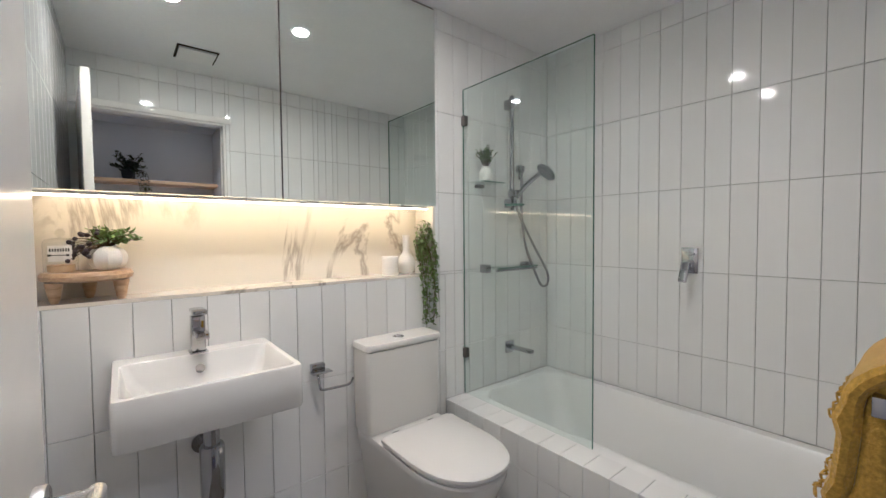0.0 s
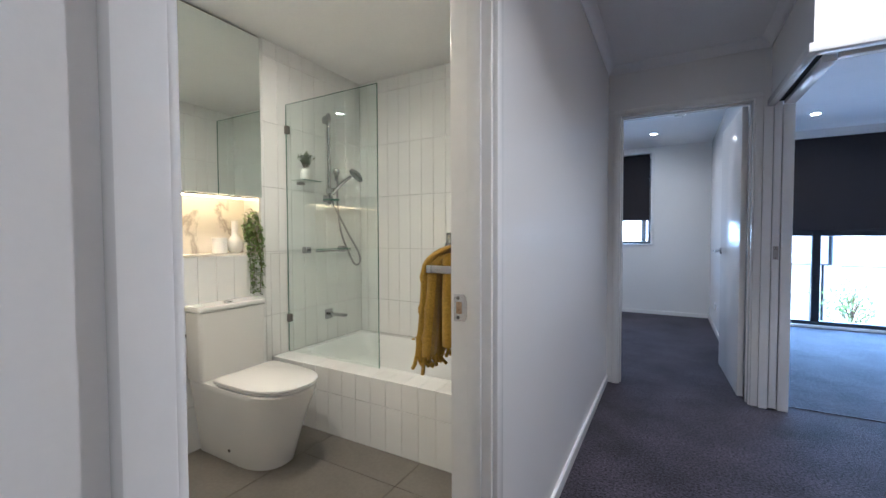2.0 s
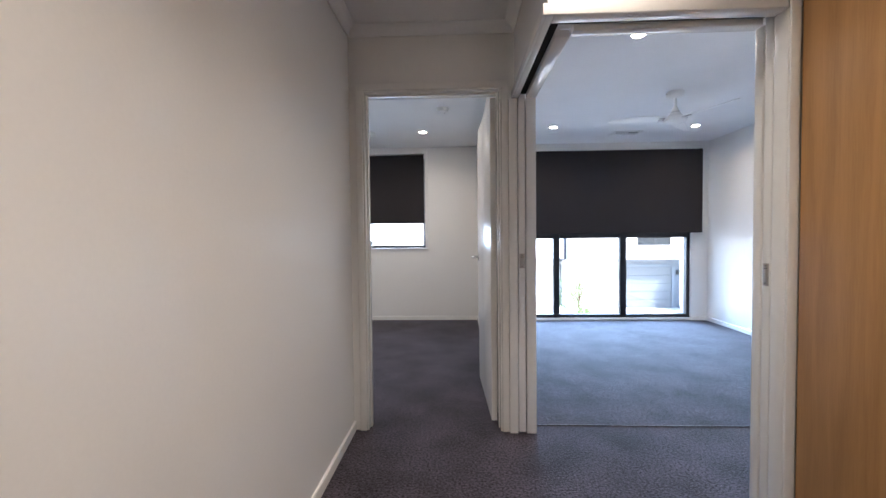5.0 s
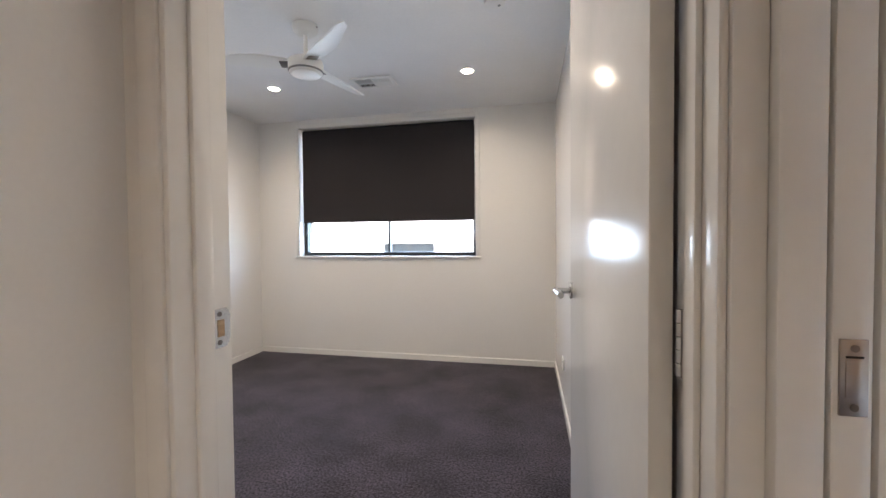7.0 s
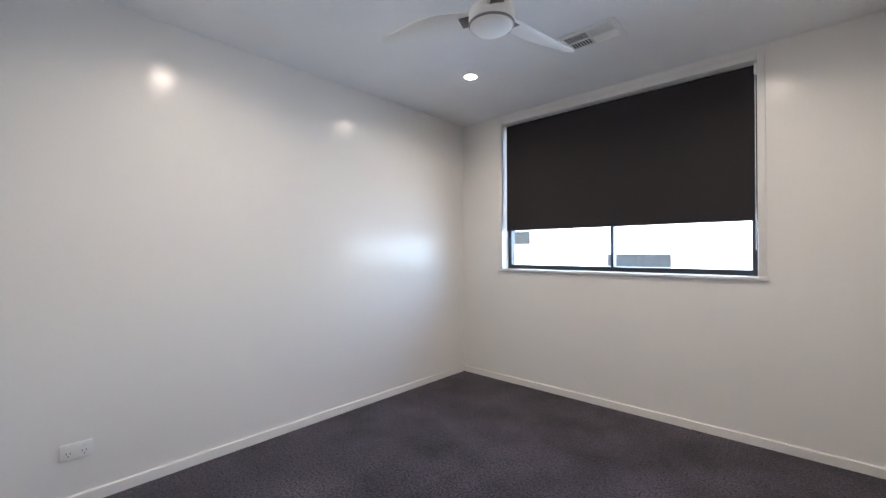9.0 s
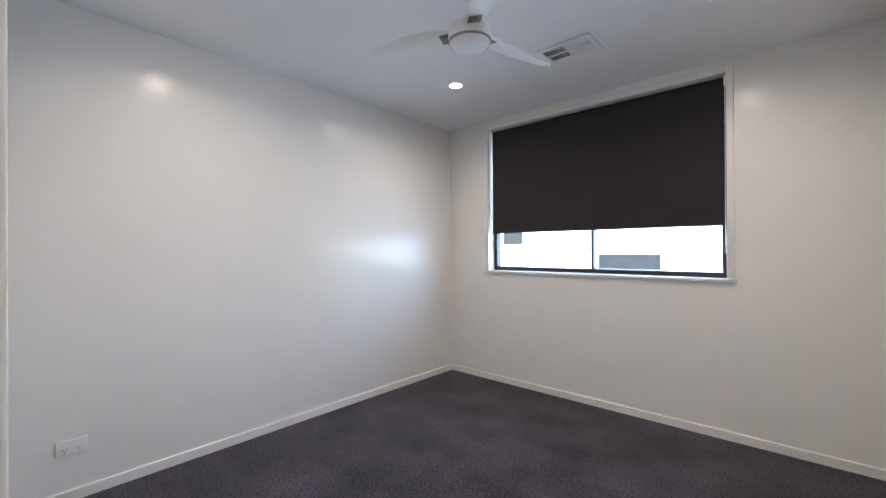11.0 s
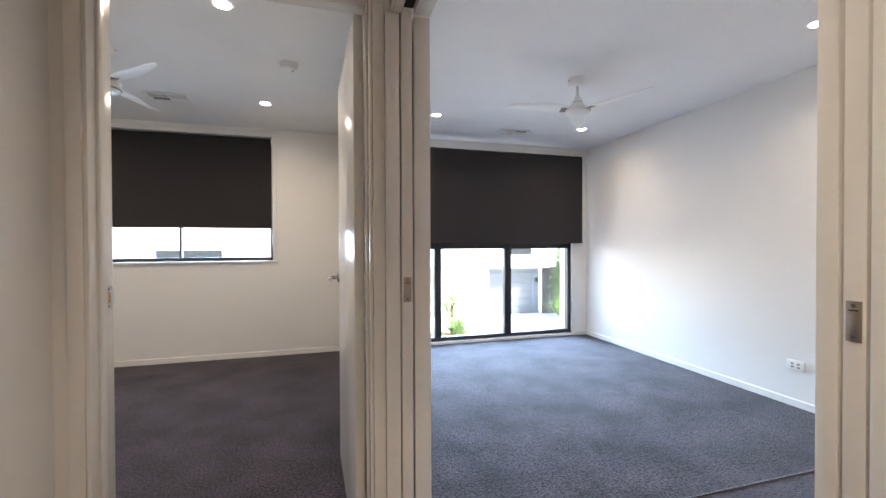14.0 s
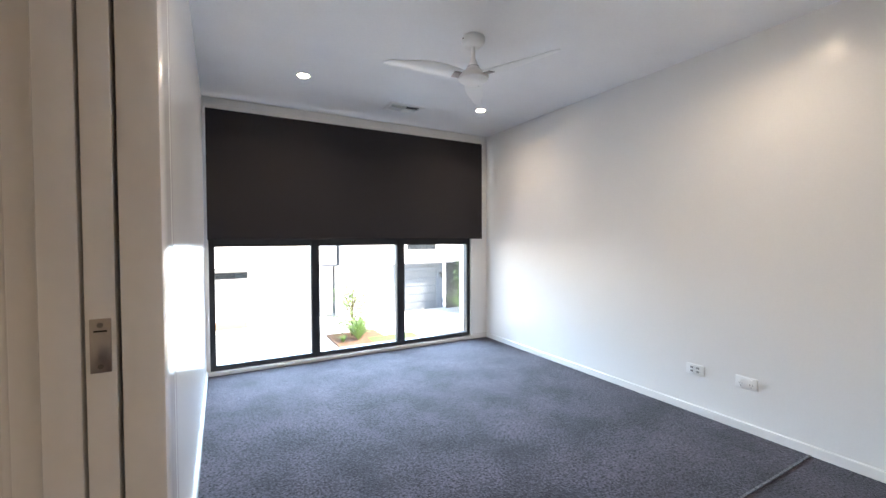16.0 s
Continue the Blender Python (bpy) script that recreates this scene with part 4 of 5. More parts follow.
def towel():
    ob = thing("towel", -0.20, -2.18, 0.66, "mustard yellow fringed towel folded over the rail", "towel")
    rnd = random.Random(4)
    n, y0, y1 = 36, -2.342, -2.10

    def layer(x_front, x_back, top, bottom, thick, seed, flare=0.012):
        """One doubled thickness of cloth hung over the bar, with full rounded side edges."""
        bm = bmesh.new()
        mid, half = (x_front + x_back) / 2, (x_back - x_front) / 2
        prof = [(x_front - flare * (1 - k / 14) ** 1.3, bottom + (1.04 - bottom) * k / 14, -1, 0) for k in range(15)]
        for k in range(1, 10):
            a = math.pi - math.pi * k / 10
            prof.append((mid + half * math.cos(a), 1.04 + (top - 1.04) * math.sin(math.pi * 0.64 * k / 10), math.cos(a), math.sin(a)))
        prof += [(x_back, 1.04 - (1.04 - bottom - 0.04) * k / 11, 1, 0) for k in range(12)]
        outer, inner = [], []
        for i in range(n + 1):
            v = i / n
            pinch = 1.0 if 0 < i < n else 0.35
            y = y0 + (y1 - y0) * v
            fold = 0.003 * math.sin(v * 11 + seed) + 0.0015 * math.sin(v * 29 + 2 * seed)
            ra, rb = [], []
            for k, (x, z, nx, nz) in enumerate(prof):
                w = min(1.0, abs(z - 1.09) * 4) * (1.0 if k < 15 else 0.2)
                band = 0.006 * sum(math.exp(-((z - c) / 0.009) ** 2) for c in (0.83, 0.92, 1.02)) if k < 15 else 0.0
                wob = 0.0022 * math.sin(z * 17 + seed)
                cx, cz = x - nx * thick / 2, z - nz * thick / 2
                h = thick / 2 * pinch
                ra.append(bm.verts.new((cx + nx * (h + band) + fold * w, y + wob, cz + nz * h)))
                rb.append(bm.verts.new((cx - nx * h + fold * w, y + wob, cz - nz * h)))
            outer.append(ra)
            inner.append(rb)
        last = len(prof) - 1
        for rows in (outer, inner):
            for a, b in zip(rows, rows[1:]):
                for k in range(last):
                    bm.faces.new((a[k], a[k + 1], b[k + 1], b[k]))
        for i in (0, n):
            for k in range(last):
                bm.faces.new((outer[i][k], outer[i][k + 1], inner[i][k + 1], inner[i][k]))
        for i in range(n):
            for k in (0, last):
                bm.faces.new((outer[i][k], outer[i + 1][k], inner[i + 1][k], inner[i][k]))
        bmesh.ops.recalc_face_normals(bm, faces=bm.faces)
        return bm
    cloth = part("cloth", layer(-0.236, -0.108, 1.122, 0.765, 0.021, 0, 0.030), TOWEL, ob)
    part("inner_fold", layer(-0.2140, -0.1305, 1.098, 0.775, 0.032, 2, 0.026), TOWEL, cloth)
    bm = bmesh.new()
    for i in range(22):
        y = y0 + (y1 - y0) * (i + 0.5) / 22
        x = -0.252 + rnd.uniform(-0.010, 0.016)
        ln = rnd.uniform(0.030, 0.055)
        tube([(x, y, 0.772), (x + rnd.uniform(-.008, .008), y + rnd.uniform(-.008, .008), 0.765 - ln * 0.5), (x + rnd.uniform(-.014, .014), y + rnd.uniform(-.012, .012), 0.765 - ln)], 0.0062, 6, bm, 3)
    # loose threads along the woven bands
    for z in (0.83, 0.92, 1.02):
        for i in range(24):
            y = y0 + (y1 - y0) * rnd.random()
            x = -0.240 - 0.030 * ((1.04 - z) / 0.275) ** 1.3 + rnd.uniform(-0.004, 0.003)
            tube([(x, y, z), (x - 0.006, y + rnd.uniform(-.006, .006), z - 0.004), (x - 0.004, y + rnd.uniform(-.01, .01), z - rnd.uniform(.006, .016))], 0.0016, 5, bm, 2)
    tagged(part("fringe", bm, TOWEL, ob), "knotted mustard fringe", kind="stuff")


towel()

# ---------------------------------------------------------------- plants and ornaments


def leaf_at(bm, p, d, up, ln, w):
    """One small folded leaf of six points."""
    d = d.normalized()
    s = d.cross(up)
    if s.length < 1e-4:
        s = d.cross(Vector((1, 0, 0)))
    s.normalize()
    u = s.cross(d)
    a = bm.verts.new(p)
    b = bm.verts.new(p + d * ln * 0.45 + s * w * 0.5 + u * w * 0.15)
    c = bm.verts.new(p + d * ln)
    e = bm.verts.new(p + d * ln * 0.45 - s * w * 0.5 + u * w * 0.15)
    m = bm.verts.new(p + d * ln * 0.5 - u * w * 0.04)
    bm.faces.new((a, b, m))
    bm.faces.new((b, c, m))
    bm.faces.new((c, e, m))
    bm.faces.new((e, a, m))


def sprig(stems, leaves, rnd, base, tip, n, ln, w, r=0.0012):
    base, tip = Vector(base), Vector(tip)
    mid = (base + tip) / 2 + Vector((rnd.uniform(-.01, .01), rnd.uniform(-.01, .01), 0.01))
    tube([base, mid, tip], r, 5, stems, 4)
    for k in range(n):
        t = 0.25 + 0.75 * (k + 1) / n
        p = base.lerp(mid, t * 2) if t < 0.5 else mid.lerp(tip, t * 2 - 1)
        d = Vector((rnd.uniform(-1, 1), rnd.uniform(-1, 1), rnd.uniform(-.2, 1)))
        leaf_at(leaves, p, d, Vector((rnd.uniform(-.3, .3), rnd.uniform(-.3, .3), 1)), ln * rnd.uniform(.7, 1.2), w * rnd.uniform(.7, 1.2))


# shower plant in a white vase
vz = 1.521
vase = thing("potted_plant", XT + 0.07, -1.47, vz, "small green plant in a white vase on a glass shelf", "plant")
vm = Matrix.Translation((XT + 0.07, -1.47, vz))
part("vase", lathe([(0.0, 0.0), (0.030, 0.001), (0.036, 0.015), (0.037, 0.045), (0.030, 0.065), (0.024, 0.072), (0.025, 0.082), (0.021, 0.082), (0.020, 0.06), (0.0, 0.055)], 28, m=vm), MATTW, vase)
rnd = random.Random(7)
st, lv = bmesh.new(), bmesh.new()
for k in range(26):
    a, b = rnd.uniform(0, 6.28), rnd.uniform(0.15, 1.0)
    tip = vm @ Vector((0.065 * b * math.cos(a), 0.065 * b * math.sin(a), 0.10 + 0.075 * rnd.uniform(0.35, 1) + 0.03 * (1 - b)))
    sprig(st, lv, rnd, vm @ Vector((0.01 * math.cos(a), 0.01 * math.sin(a), 0.07)), tip, 9, 0.018, 0.012)
part("stems", st, STEM, vase)
part("foliage", lv, LEAF, vase, "small grey-green leaves")

# right end of the niche: candle cup, bottle vase, hanging string plant
cup = thing("candle_cup", -1.84, -1.985, 1.05, "plain white ceramic candle cup in the niche", "cup")
part("cup", lathe([(0.0, 0.0), (0.036, 0.0), (0.040, 0.005), (0.040, 0.088), (0.037, 0.091), (0.034, 0.086), (0.034, 0.06), (0.0, 0.058)], 28, m=Matrix.Translation((-1.84, -1.985, 1.05))), MATTW, cup)
bot = thing("bottle_vase", -1.85, -1.885, 1.05, "white ceramic bottle vase with a narrow neck", "vase")
part("body", lathe([(0.0, 0.0), (0.026, 0.001), (0.038, 0.014), (0.045, 0.040), (0.043, 0.066), (0.032, 0.088), (0.020, 0.102), (0.017, 0.120), (0.017, 0.182), (0.020, 0.192), (0.016, 0.193), (0.013, 0.150), (0.0, 0.148)], 28, m=Matrix.Translation((-1.85, -1.885, 1.05))), MATTW, bot)
hang = thing("hanging_plant", -1.80, -1.83, 1.05, "trailing green bead plant hanging over the niche edge", "plant")
part("pot", lathe([(0.0, 0.0), (0.024, 0.0), (0.032, 0.06), (0.030, 0.062), (0.026, 0.03), (0.0, 0.03)], 20, m=Matrix.Translation((-1.815, -1.825, 1.05))), MATTW, hang)
rnd = random.Random(11)
st, lv = bmesh.new(), bmesh.new()
for k in range(17):
    ey = -1.828 + rnd.uniform(-0.048, 0.050)
    ex = XT + 0.012 + rnd.uniform(0.0, 0.035)
    top = Vector((-1.80 + rnd.uniform(-0.02, 0.02), ey, 1.16 + rnd.uniform(0, 0.17)))
    low = rnd.uniform(0.79, 1.16) if k > 5 else rnd.uniform(0.765, 0.86)
    pts = [Vector((-1.812, -1.825, 1.11)), top, Vector((ex, ey + rnd.uniform(-.008, .008), (top.z + low) / 2)), Vector((ex + rnd.uniform(-.008, .01), ey + rnd.uniform(-.012, .03), low))]
    tube(pts, 0.0011, 5, st, 4)
    for i in range(40):
        t = 3 * (i + 0.5) / 40
        j = min(int(t), 2)
        p = pts[j].lerp(pts[j + 1], t - j)
        d = Vector((rnd.uniform(-.4, 1), rnd.uniform(-1, 1), rnd.uniform(-1, .3)))
        leaf_at(lv, p, d, Vector((0, 0, 1)), 0.025, 0.017)
part("stem", st, STEM, hang)
part("foliage", lv, LEAFP, hang, "small pale green bead leaves")

# left end of the niche: footed board, cloche, pumpkin vase
bz = 1.05
brd = thing("footed_board", -1.845, -3.085, bz, "round rustic wooden board on turned feet", "serving board")
part("board", lathe([(0.0, 0.062), (0.100, 0.062), (0.112, 0.068), (0.114, 0.080), (0.108, 0.090), (0.0, 0.090)], 32, m=Matrix.Translation((-1.845, -3.085, bz))), BOARD, brd)
for dx, dy in ((0.045, 0.080), (0.045, -0.075), (-0.05, 0.0)):
    part("foot", lathe([(0.0, 0.0), (0.009, 0.0), (0.013, 0.01), (0.022, 0.062), (0.0, 0.062)], 16, m=Matrix.Translation((-1.845 + dx, -3.085 + dy, bz))), BOARD, brd)
cl = thing("glass_cloche", -1.835, -3.145, bz + 0.09, "clear glass cloche jar with a printed arrow label", "jar")
CG = thin_glass("cloche_glass", (0.97, 0.97, 0.95))
gm = Matrix.Translation((-1.835, -3.145, bz + 0.091))
part("dome", lathe([(0.040, 0.0), (0.041, 0.085), (0.036, 0.098), (0.012, 0.104), (0.0, 0.105)], 32, m=gm), CG, cl)
part("knob", lathe([(0.0, 0.105), (0.006, 0.106), (0.011, 0.116), (0.011, 0.124), (0.006, 0.130), (0.0, 0.131)], 20, m=gm), CG, cl)
part("candle", lathe([(0.0, 0.001), (0.030, 0.001), (0.032, 0.006), (0.032, 0.022), (0.0, 0.024)], 24, m=gm), WAX, cl, "small amber candle")
part("label", box(-1.835 + 0.0385, -1.835 + 0.0395, -3.170, -3.117, bz + 0.125, bz + 0.172), MATTW, cl, "white paper label")
lt = bmesh.new()
for k in range(8):
    box(-1.7953, -1.7946, -3.1665 + 0.0058 * k, -3.1630 + 0.0058 * k, bz + 0.1545, bz + 0.1635, bm=lt)
part("lettering", lt, INK, cl, "small black print, not readable")
arr = boxes((-1.7953, -1.7946, -3.166, -3.128, bz + 0.1425, bz + 0.1445))
for y0 in (-3.170, -3.130):
    box(-1.7953, -1.7946, y0, y0 + 0.007, bz + 0.1405, bz + 0.1465, bm=arr)
part("arrow", arr, INK, cl)
pv = thing("pumpkin_vase", -1.84, -3.035, bz + 0.09, "white ribbed pumpkin vase with greenery and dark berries", "vase")
pb = bmesh.new()
rows = []
for i in range(13):
    t = math.pi * i / 12
    r0, z = 0.044 * math.sin(t) ** 0.70, 0.038 - 0.038 * math.cos(t)
    rows.append([(-1.84 + (r0 * (1 - 0.11 * abs(math.sin(4 * a)) ** 0.5 + 0.11) + 0.002) * math.cos(a), -3.035 + (r0 * (1 - 0.11 * abs(math.sin(4 * a)) ** 0.5 + 0.11) + 0.002) * math.sin(a), bz + 0.091 + z) for a in [2 * math.pi * k / 48 for k in range(48)]])
loft(rows, pb)
part("body", pb, MATTW, pv)
rnd = random.Random(5)
st, lv, br = bmesh.new(), bmesh.new(), bmesh.new()
bb = Vector((-1.84, -3.035, bz + 0.164))
for k in range(30):
    tip = bb + Vector((rnd.uniform(-.05, .06), rnd.uniform(-.045, .085), rnd.uniform(.01, .06)))
    sprig(st, lv, rnd, bb, tip, 9, 0.021, 0.0145)
for k in range(34):
    tip = bb + Vector((rnd.uniform(-.02, .06), rnd.uniform(-.095, -.02), rnd.uniform(-.045, .05)))
    tube([bb, (bb + tip) / 2 + Vector((0, 0, 0.012)), tip], 0.0009, 5, st, 3)
    bmesh.ops.create_icosphere(br, subdivisions=2, radius=rnd.uniform(.0055, .0078), matrix=Matrix.Translation(tip))
part("stems", st, STEM, pv)
part("foliage", lv, LEAFP, pv, "small green leaves")
tagged(part("berries", br, BERRY, pv, "dark purple berries"), kind="stuff")

# exhaust grille on the bathroom ceiling
ex = thing("exhaust_vent", -0.44, -2.60, HB, "square white exhaust fan cover with dark edge slots", "exhaust fan")
# near-black sheet paints the shade of the air gap round the cover
part("slot", box(-0.55, -0.33, -2.71, -2.49, HB - 0.004, HB - 0.001), GAPSHADE, ex, "air gap drawn as painted shade")
part("cover", box(-0.538, -0.342, -2.698, -2.502, HB - 0.018, HB - 0.005, bevel=0.004), PLASTIC, ex)

# ---------------------------------------------------------------- hall: cupboard, study nook, chair
cupb = thing("tall_cupboard", 1.9, -1.48, 0.0, "tall oak-look built-in cupboard with flat doors", "cupboard")
part("carcass", boxes((1.885, 2.40, -2.008, -0.935, 0.0, 1.998)), GAPSHADE, cupb)
for y0, y1 in ((-2.006, -1.487), (-1.483, -0.962)):
    part("door", box(1.865, 1.884, y0, y1, 0.012, 1.994, bevel=0.0015), OAK, cupb)

desk = thing("built_in_desk", 1.72, -3.0, 0.0, "oak-look built-in desk top across the study nook", "desk")
part("desktop", box(1.442, 1.999, -3.899, -2.131, 0.715, 0.748, bevel=0.0015), OAKL, desk)
part("cleat", box(1.50, 1.98, -2.150, -2.1305, 0.670, 0.714, bevel=0.002), TRIM, desk, "white support batten")
for z in (1.335, 1.79):
    sfl = thing("floating_shelf", 1.86, -3.0, z, "oak-look floating shelf on the study nook wall", "shelf", "study nook shelves")
    part("shelf", box(1.72, 1.999, -3.899, -2.131, z, z + 0.034, bevel=0.0015), OAKL, sfl)


def chair(cx, cy, turn):
    ob = thing("desk_chair", cx, cy, 0.0, "cream upholstered chair with a curved padded back at the desk", "chair")
    m = Matrix.Translation((cx, cy, 0)) @ Matrix.Rotation(radians(turn), 4, 'Z')

    def put(bm):
        bmesh.ops.transform(bm, matrix=m, verts=bm.verts)
        return bm
    part("seat", put(loft([rrect(0, 0, 0.44, 0.45, 0.05, 0.385), rrect(0, 0, 0.47, 0.48, 0.07, 0.40), rrect(0, 0, 0.48, 0.49, 0.08, 0.44), rrect(0, 0, 0.46, 0.47, 0.08, 0.472), rrect(0, 0, 0.36, 0.37, 0.07, 0.482)])), BOUCLE, ob)
    loops = []
    for k in range(13):
        t = k / 12
        z = 0.40 + 0.40 * t
        x = -0.165 - 0.14 * t - 0.03 * math.sin(math.pi * t)
        w = 0.42 - 0.04 * t - (0.09 * ((t - 0.85) / 0.15) ** 2 if t > 0.85 else 0)
        d = 0.100 - 0.040 * t - (0.02 * ((t - 0.9) / 0.1) ** 2 if t > 0.9 else 0)
        loops.append([Vector((p.x + x + 0.025 * (2 * p.y / w) ** 2 * (0.3 + 0.7 * t), p.y, z)) for p in rrect(0, 0, d, w, d * 0.42, 0)])
    back = part("backrest", put(loft(loops)), BOUCLE, ob)
    part("piping", put(tube([(-0.165 - 0.14 * t - 0.03 * math.sin(math.pi * t) + 0.015 + 0.02 * (0.3 + 0.7 * t), -(0.209 - 0.02 * t), 0.42 + 0.35 * t) for t in [k / 8 for k in range(9)]], 0.004, 6)), BOUCLE, back)
    for sx in (-1, 1):
        for sy_ in (-1, 1):
            part("leg", put(cyl((sx * 0.20, sy_ * 0.20, 0.0), (sx * 0.175, sy_ * 0.18, 0.39), 0.012, 0.019, 14)), BOARD, ob)
    return ob


chair(1.375, -2.67, -27)

# trailing plant on the upper shelf, broad-leaf plant on the desk
tp = thing("trailing_plant", 1.84, -2.91, 1.824, "dark trailing plant in a black pot on a shelf", "plant")
part("pot", lathe([(0.0, 0.0), (0.05, 0.0), (0.062, 0.10), (0.058, 0.102), (0.05, 0.06), (0.0, 0.06)], 24, m=Matrix.Translation((1.84, -2.91, 1.824))), BLACKPOT, tp)
rnd = random.Random(3)
st, lv = bmesh.new(), bmesh.new()
for k in range(30):
    c = Vector((1.84, -2.91, 1.92))
    tip = c + Vector((rnd.uniform(-.10, .06), rnd.uniform(-.14, .14), rnd.uniform(-.02, .20)))
    sprig(st, lv, rnd, c, tip, 12, 0.042, 0.030, 0.0016)
for k in range(5):
    y = -2.91 + 0.06 + 0.02 * k
    pts = [Vector((1.80, -2.89, 1.93)), Vector((1.72, y, 1.90)), Vector((1.70, y + 0.02, 1.74)), Vector((1.705, y + rnd.uniform(0, .05), 1.56 + 0.04 * k))]
    tube(pts, 0.0016, 5, st, 4)
    for i in range(26):
        t = 3 * (i + 0.5) / 26
        j = min(int(t), 2)
        leaf_at(lv, pts[j].lerp(pts[j + 1], t - j), Vector((rnd.uniform(-1, .3), rnd.uniform(-1, 1), rnd.uniform(-1, .4))), Vector((0, 0, 1)), 0.034, 0.022)
part("vines", st, STEM, tp)
part("foliage", lv, LEAFD, tp, "dark green leaves")

rp = thing("broad_leaf_plant", 1.88, -2.50, 0.748, "dark broad-leaf plant in a black pot on the desk", "plant")
part("pot", lathe([(0.0, 0.0), (0.06, 0.0), (0.075, 0.13), (0.07, 0.132), (0.06, 0.10), (0.0, 0.10)], 24, m=Matrix.Translation((1.88, -2.50, 0.748))), BLACKPOT, rp)
st, lv = bmesh.new(), bmesh.new()
rnd = random.Random(9)
tube([(1.88, -2.50, 0.84), (1.875, -2.49, 1.05), (1.86, -2.48, 1.28)], 0.006, 8, st)
for k in range(9):
    a = k * 2.4
    z = 0.93 + 0.045 * k
    p = Vector((1.875 - 0.01 * k / 9, -2.49, z))
    d = Vector((-0.6 + 0.5 * math.cos(a), math.sin(a) + 0.4, 0.35 + 0.04 * k))
    d.normalize()
    s = d.cross(Vector((0, 0, 1))).normalized()
    u = s.cross(d)
    L, W = 0.19, 0.075
    rows = []
    for i in range(9):
        t = i / 8
        w = W * math.sin(math.pi * min(1, t * 0.96 + 0.03)) ** 0.8 * 0.5
        c = p + d * (0.04 + L * t) - Vector((0, 0, 0.09 * t * t))
        rows.append([lv.verts.new(c + s * w * q + u * (0.012 * abs(q))) for q in (-1, -0.5, 0, 0.5, 1)])
    for ra, rb in zip(rows, rows[1:]):
        for i in range(4):
            lv.faces.new((ra[i], ra[i + 1], rb[i + 1], rb[i]))
    tube([p, p + d * 0.045], 0.003, 6, st, 2)
part("stems", st, STEM, rp)
part("foliage", lv, LEAFD, rp, "glossy dark broad leaves")

# ---------------------------------------------------------------- ceiling fans, vents, alarm, power points


def ceiling_fan(x, y, turn, rod, drum, label):
    """A small three-blade fan: canopy, rod, then a flared dome or a flat drum for its motor."""
    ob = thing("ceiling_fan", x, y, H, label, "ceiling fan", "ceiling fans")
    m = Matrix.Translation((x, y, H))
    part("canopy", lathe([(0.0, -0.001), (0.070, -0.001), (0.072, -0.012), (0.068, -0.034), (0.052, -0.050), (0.022, -0.056), (0.0, -0.056)], 32, m=m), PLASTIC, ob)
    for k in (-1, 1):
        part("screw", cyl((x + k * 0.071, y, H - 0.018), (x + k * 0.075, y, H - 0.018), 0.004, seg=10), DARKSTEEL, ob)
    part("downrod", cyl((x, y, H - 0.05), (x, y, H - rod), 0.012, seg=16), PLASTIC, ob)
    if drum:
        mo = part("motor", lathe([(0.0, -rod + 0.012), (0.020, -rod + 0.010), (0.034, -rod - 0.006), (0.080, -rod - 0.020), (0.094, -rod - 0.028), (0.098, -rod - 0.040), (0.098, -rod - 0.088), (0.094, -rod - 0.094), (0.088, -rod - 0.095), (0.080, -rod - 0.106), (0.050, -rod - 0.113), (0.0, -rod - 0.115)], 40, m=m), PLASTIC, ob)
        part("band", lathe([(0.0982, -rod - 0.086), (0.0988, -rod - 0.088), (0.0945, -rod - 0.0955), (0.0935, -rod - 0.0945)], 40, m=m), GREYP, mo)
        bz, br = H - rod - 0.045, 0.092
    else:
        mo = part("motor", lathe([(0.0, -rod + 0.006), (0.018, -rod + 0.004), (0.022, -rod - 0.010), (0.034, -rod - 0.040), (0.050, -rod - 0.062), (0.062, -rod - 0.078), (0.090, -rod - 0.088), (0.094, -rod - 0.098), (0.090, -rod - 0.118), (0.070, -rod - 0.132), (0.035, -rod - 0.140), (0.0, -rod - 0.142)], 40, m=m), PLASTIC, ob)
        part("band", lathe([(0.0345, -rod - 0.039), (0.0365, -rod - 0.040), (0.0365, -rod - 0.043), (0.0350, -rod - 0.044)], 32, m=m), GREYP, mo)
        bz, br = H - rod - 0.096, 0.086
    for k in range(3):
        b = Matrix.Translation((x, y, bz)) @ Matrix.Rotation(radians(turn + 120 * k), 4, 'Z') @ Matrix.Rotation(radians(11), 4, 'X')
        loops = []
        for i in range(15):
            t = i / 14
            w = 0.085 + 0.045 * math.sin(math.pi * min(1, t * 1.25 + 0.05)) - 0.02 * t - (0.06 * ((t - 0.88) / 0.12) ** 2 if t > 0.88 else 0)
            loops.append([b @ Vector((br + 0.47 * t, p.x + 0.018 * math.sin(math.pi * t), p.y)) for p in rrect(0, 0, w, 0.006, 0.0028, 0, 2)])
        blade = part("blade", loft(loops), PLASTIC, ob)
        iron = box(br - 0.012, br + 0.05, -0.030, 0.030, -0.007, -0.0035, bevel=0.001)
        bmesh.ops.transform(iron, matrix=b, verts=iron.verts)
        part("blade_iron", iron, DARKSTEEL, blade)


ceiling_fan(-0.575, 1.54, 78, 0.175, True, "white three-blade ceiling fan with a drum motor in the small bedroom")
ceiling_fan(2.565, 1.20, 172, 0.135, False, "white three-blade ceiling fan with a flared motor in the big bedroom")


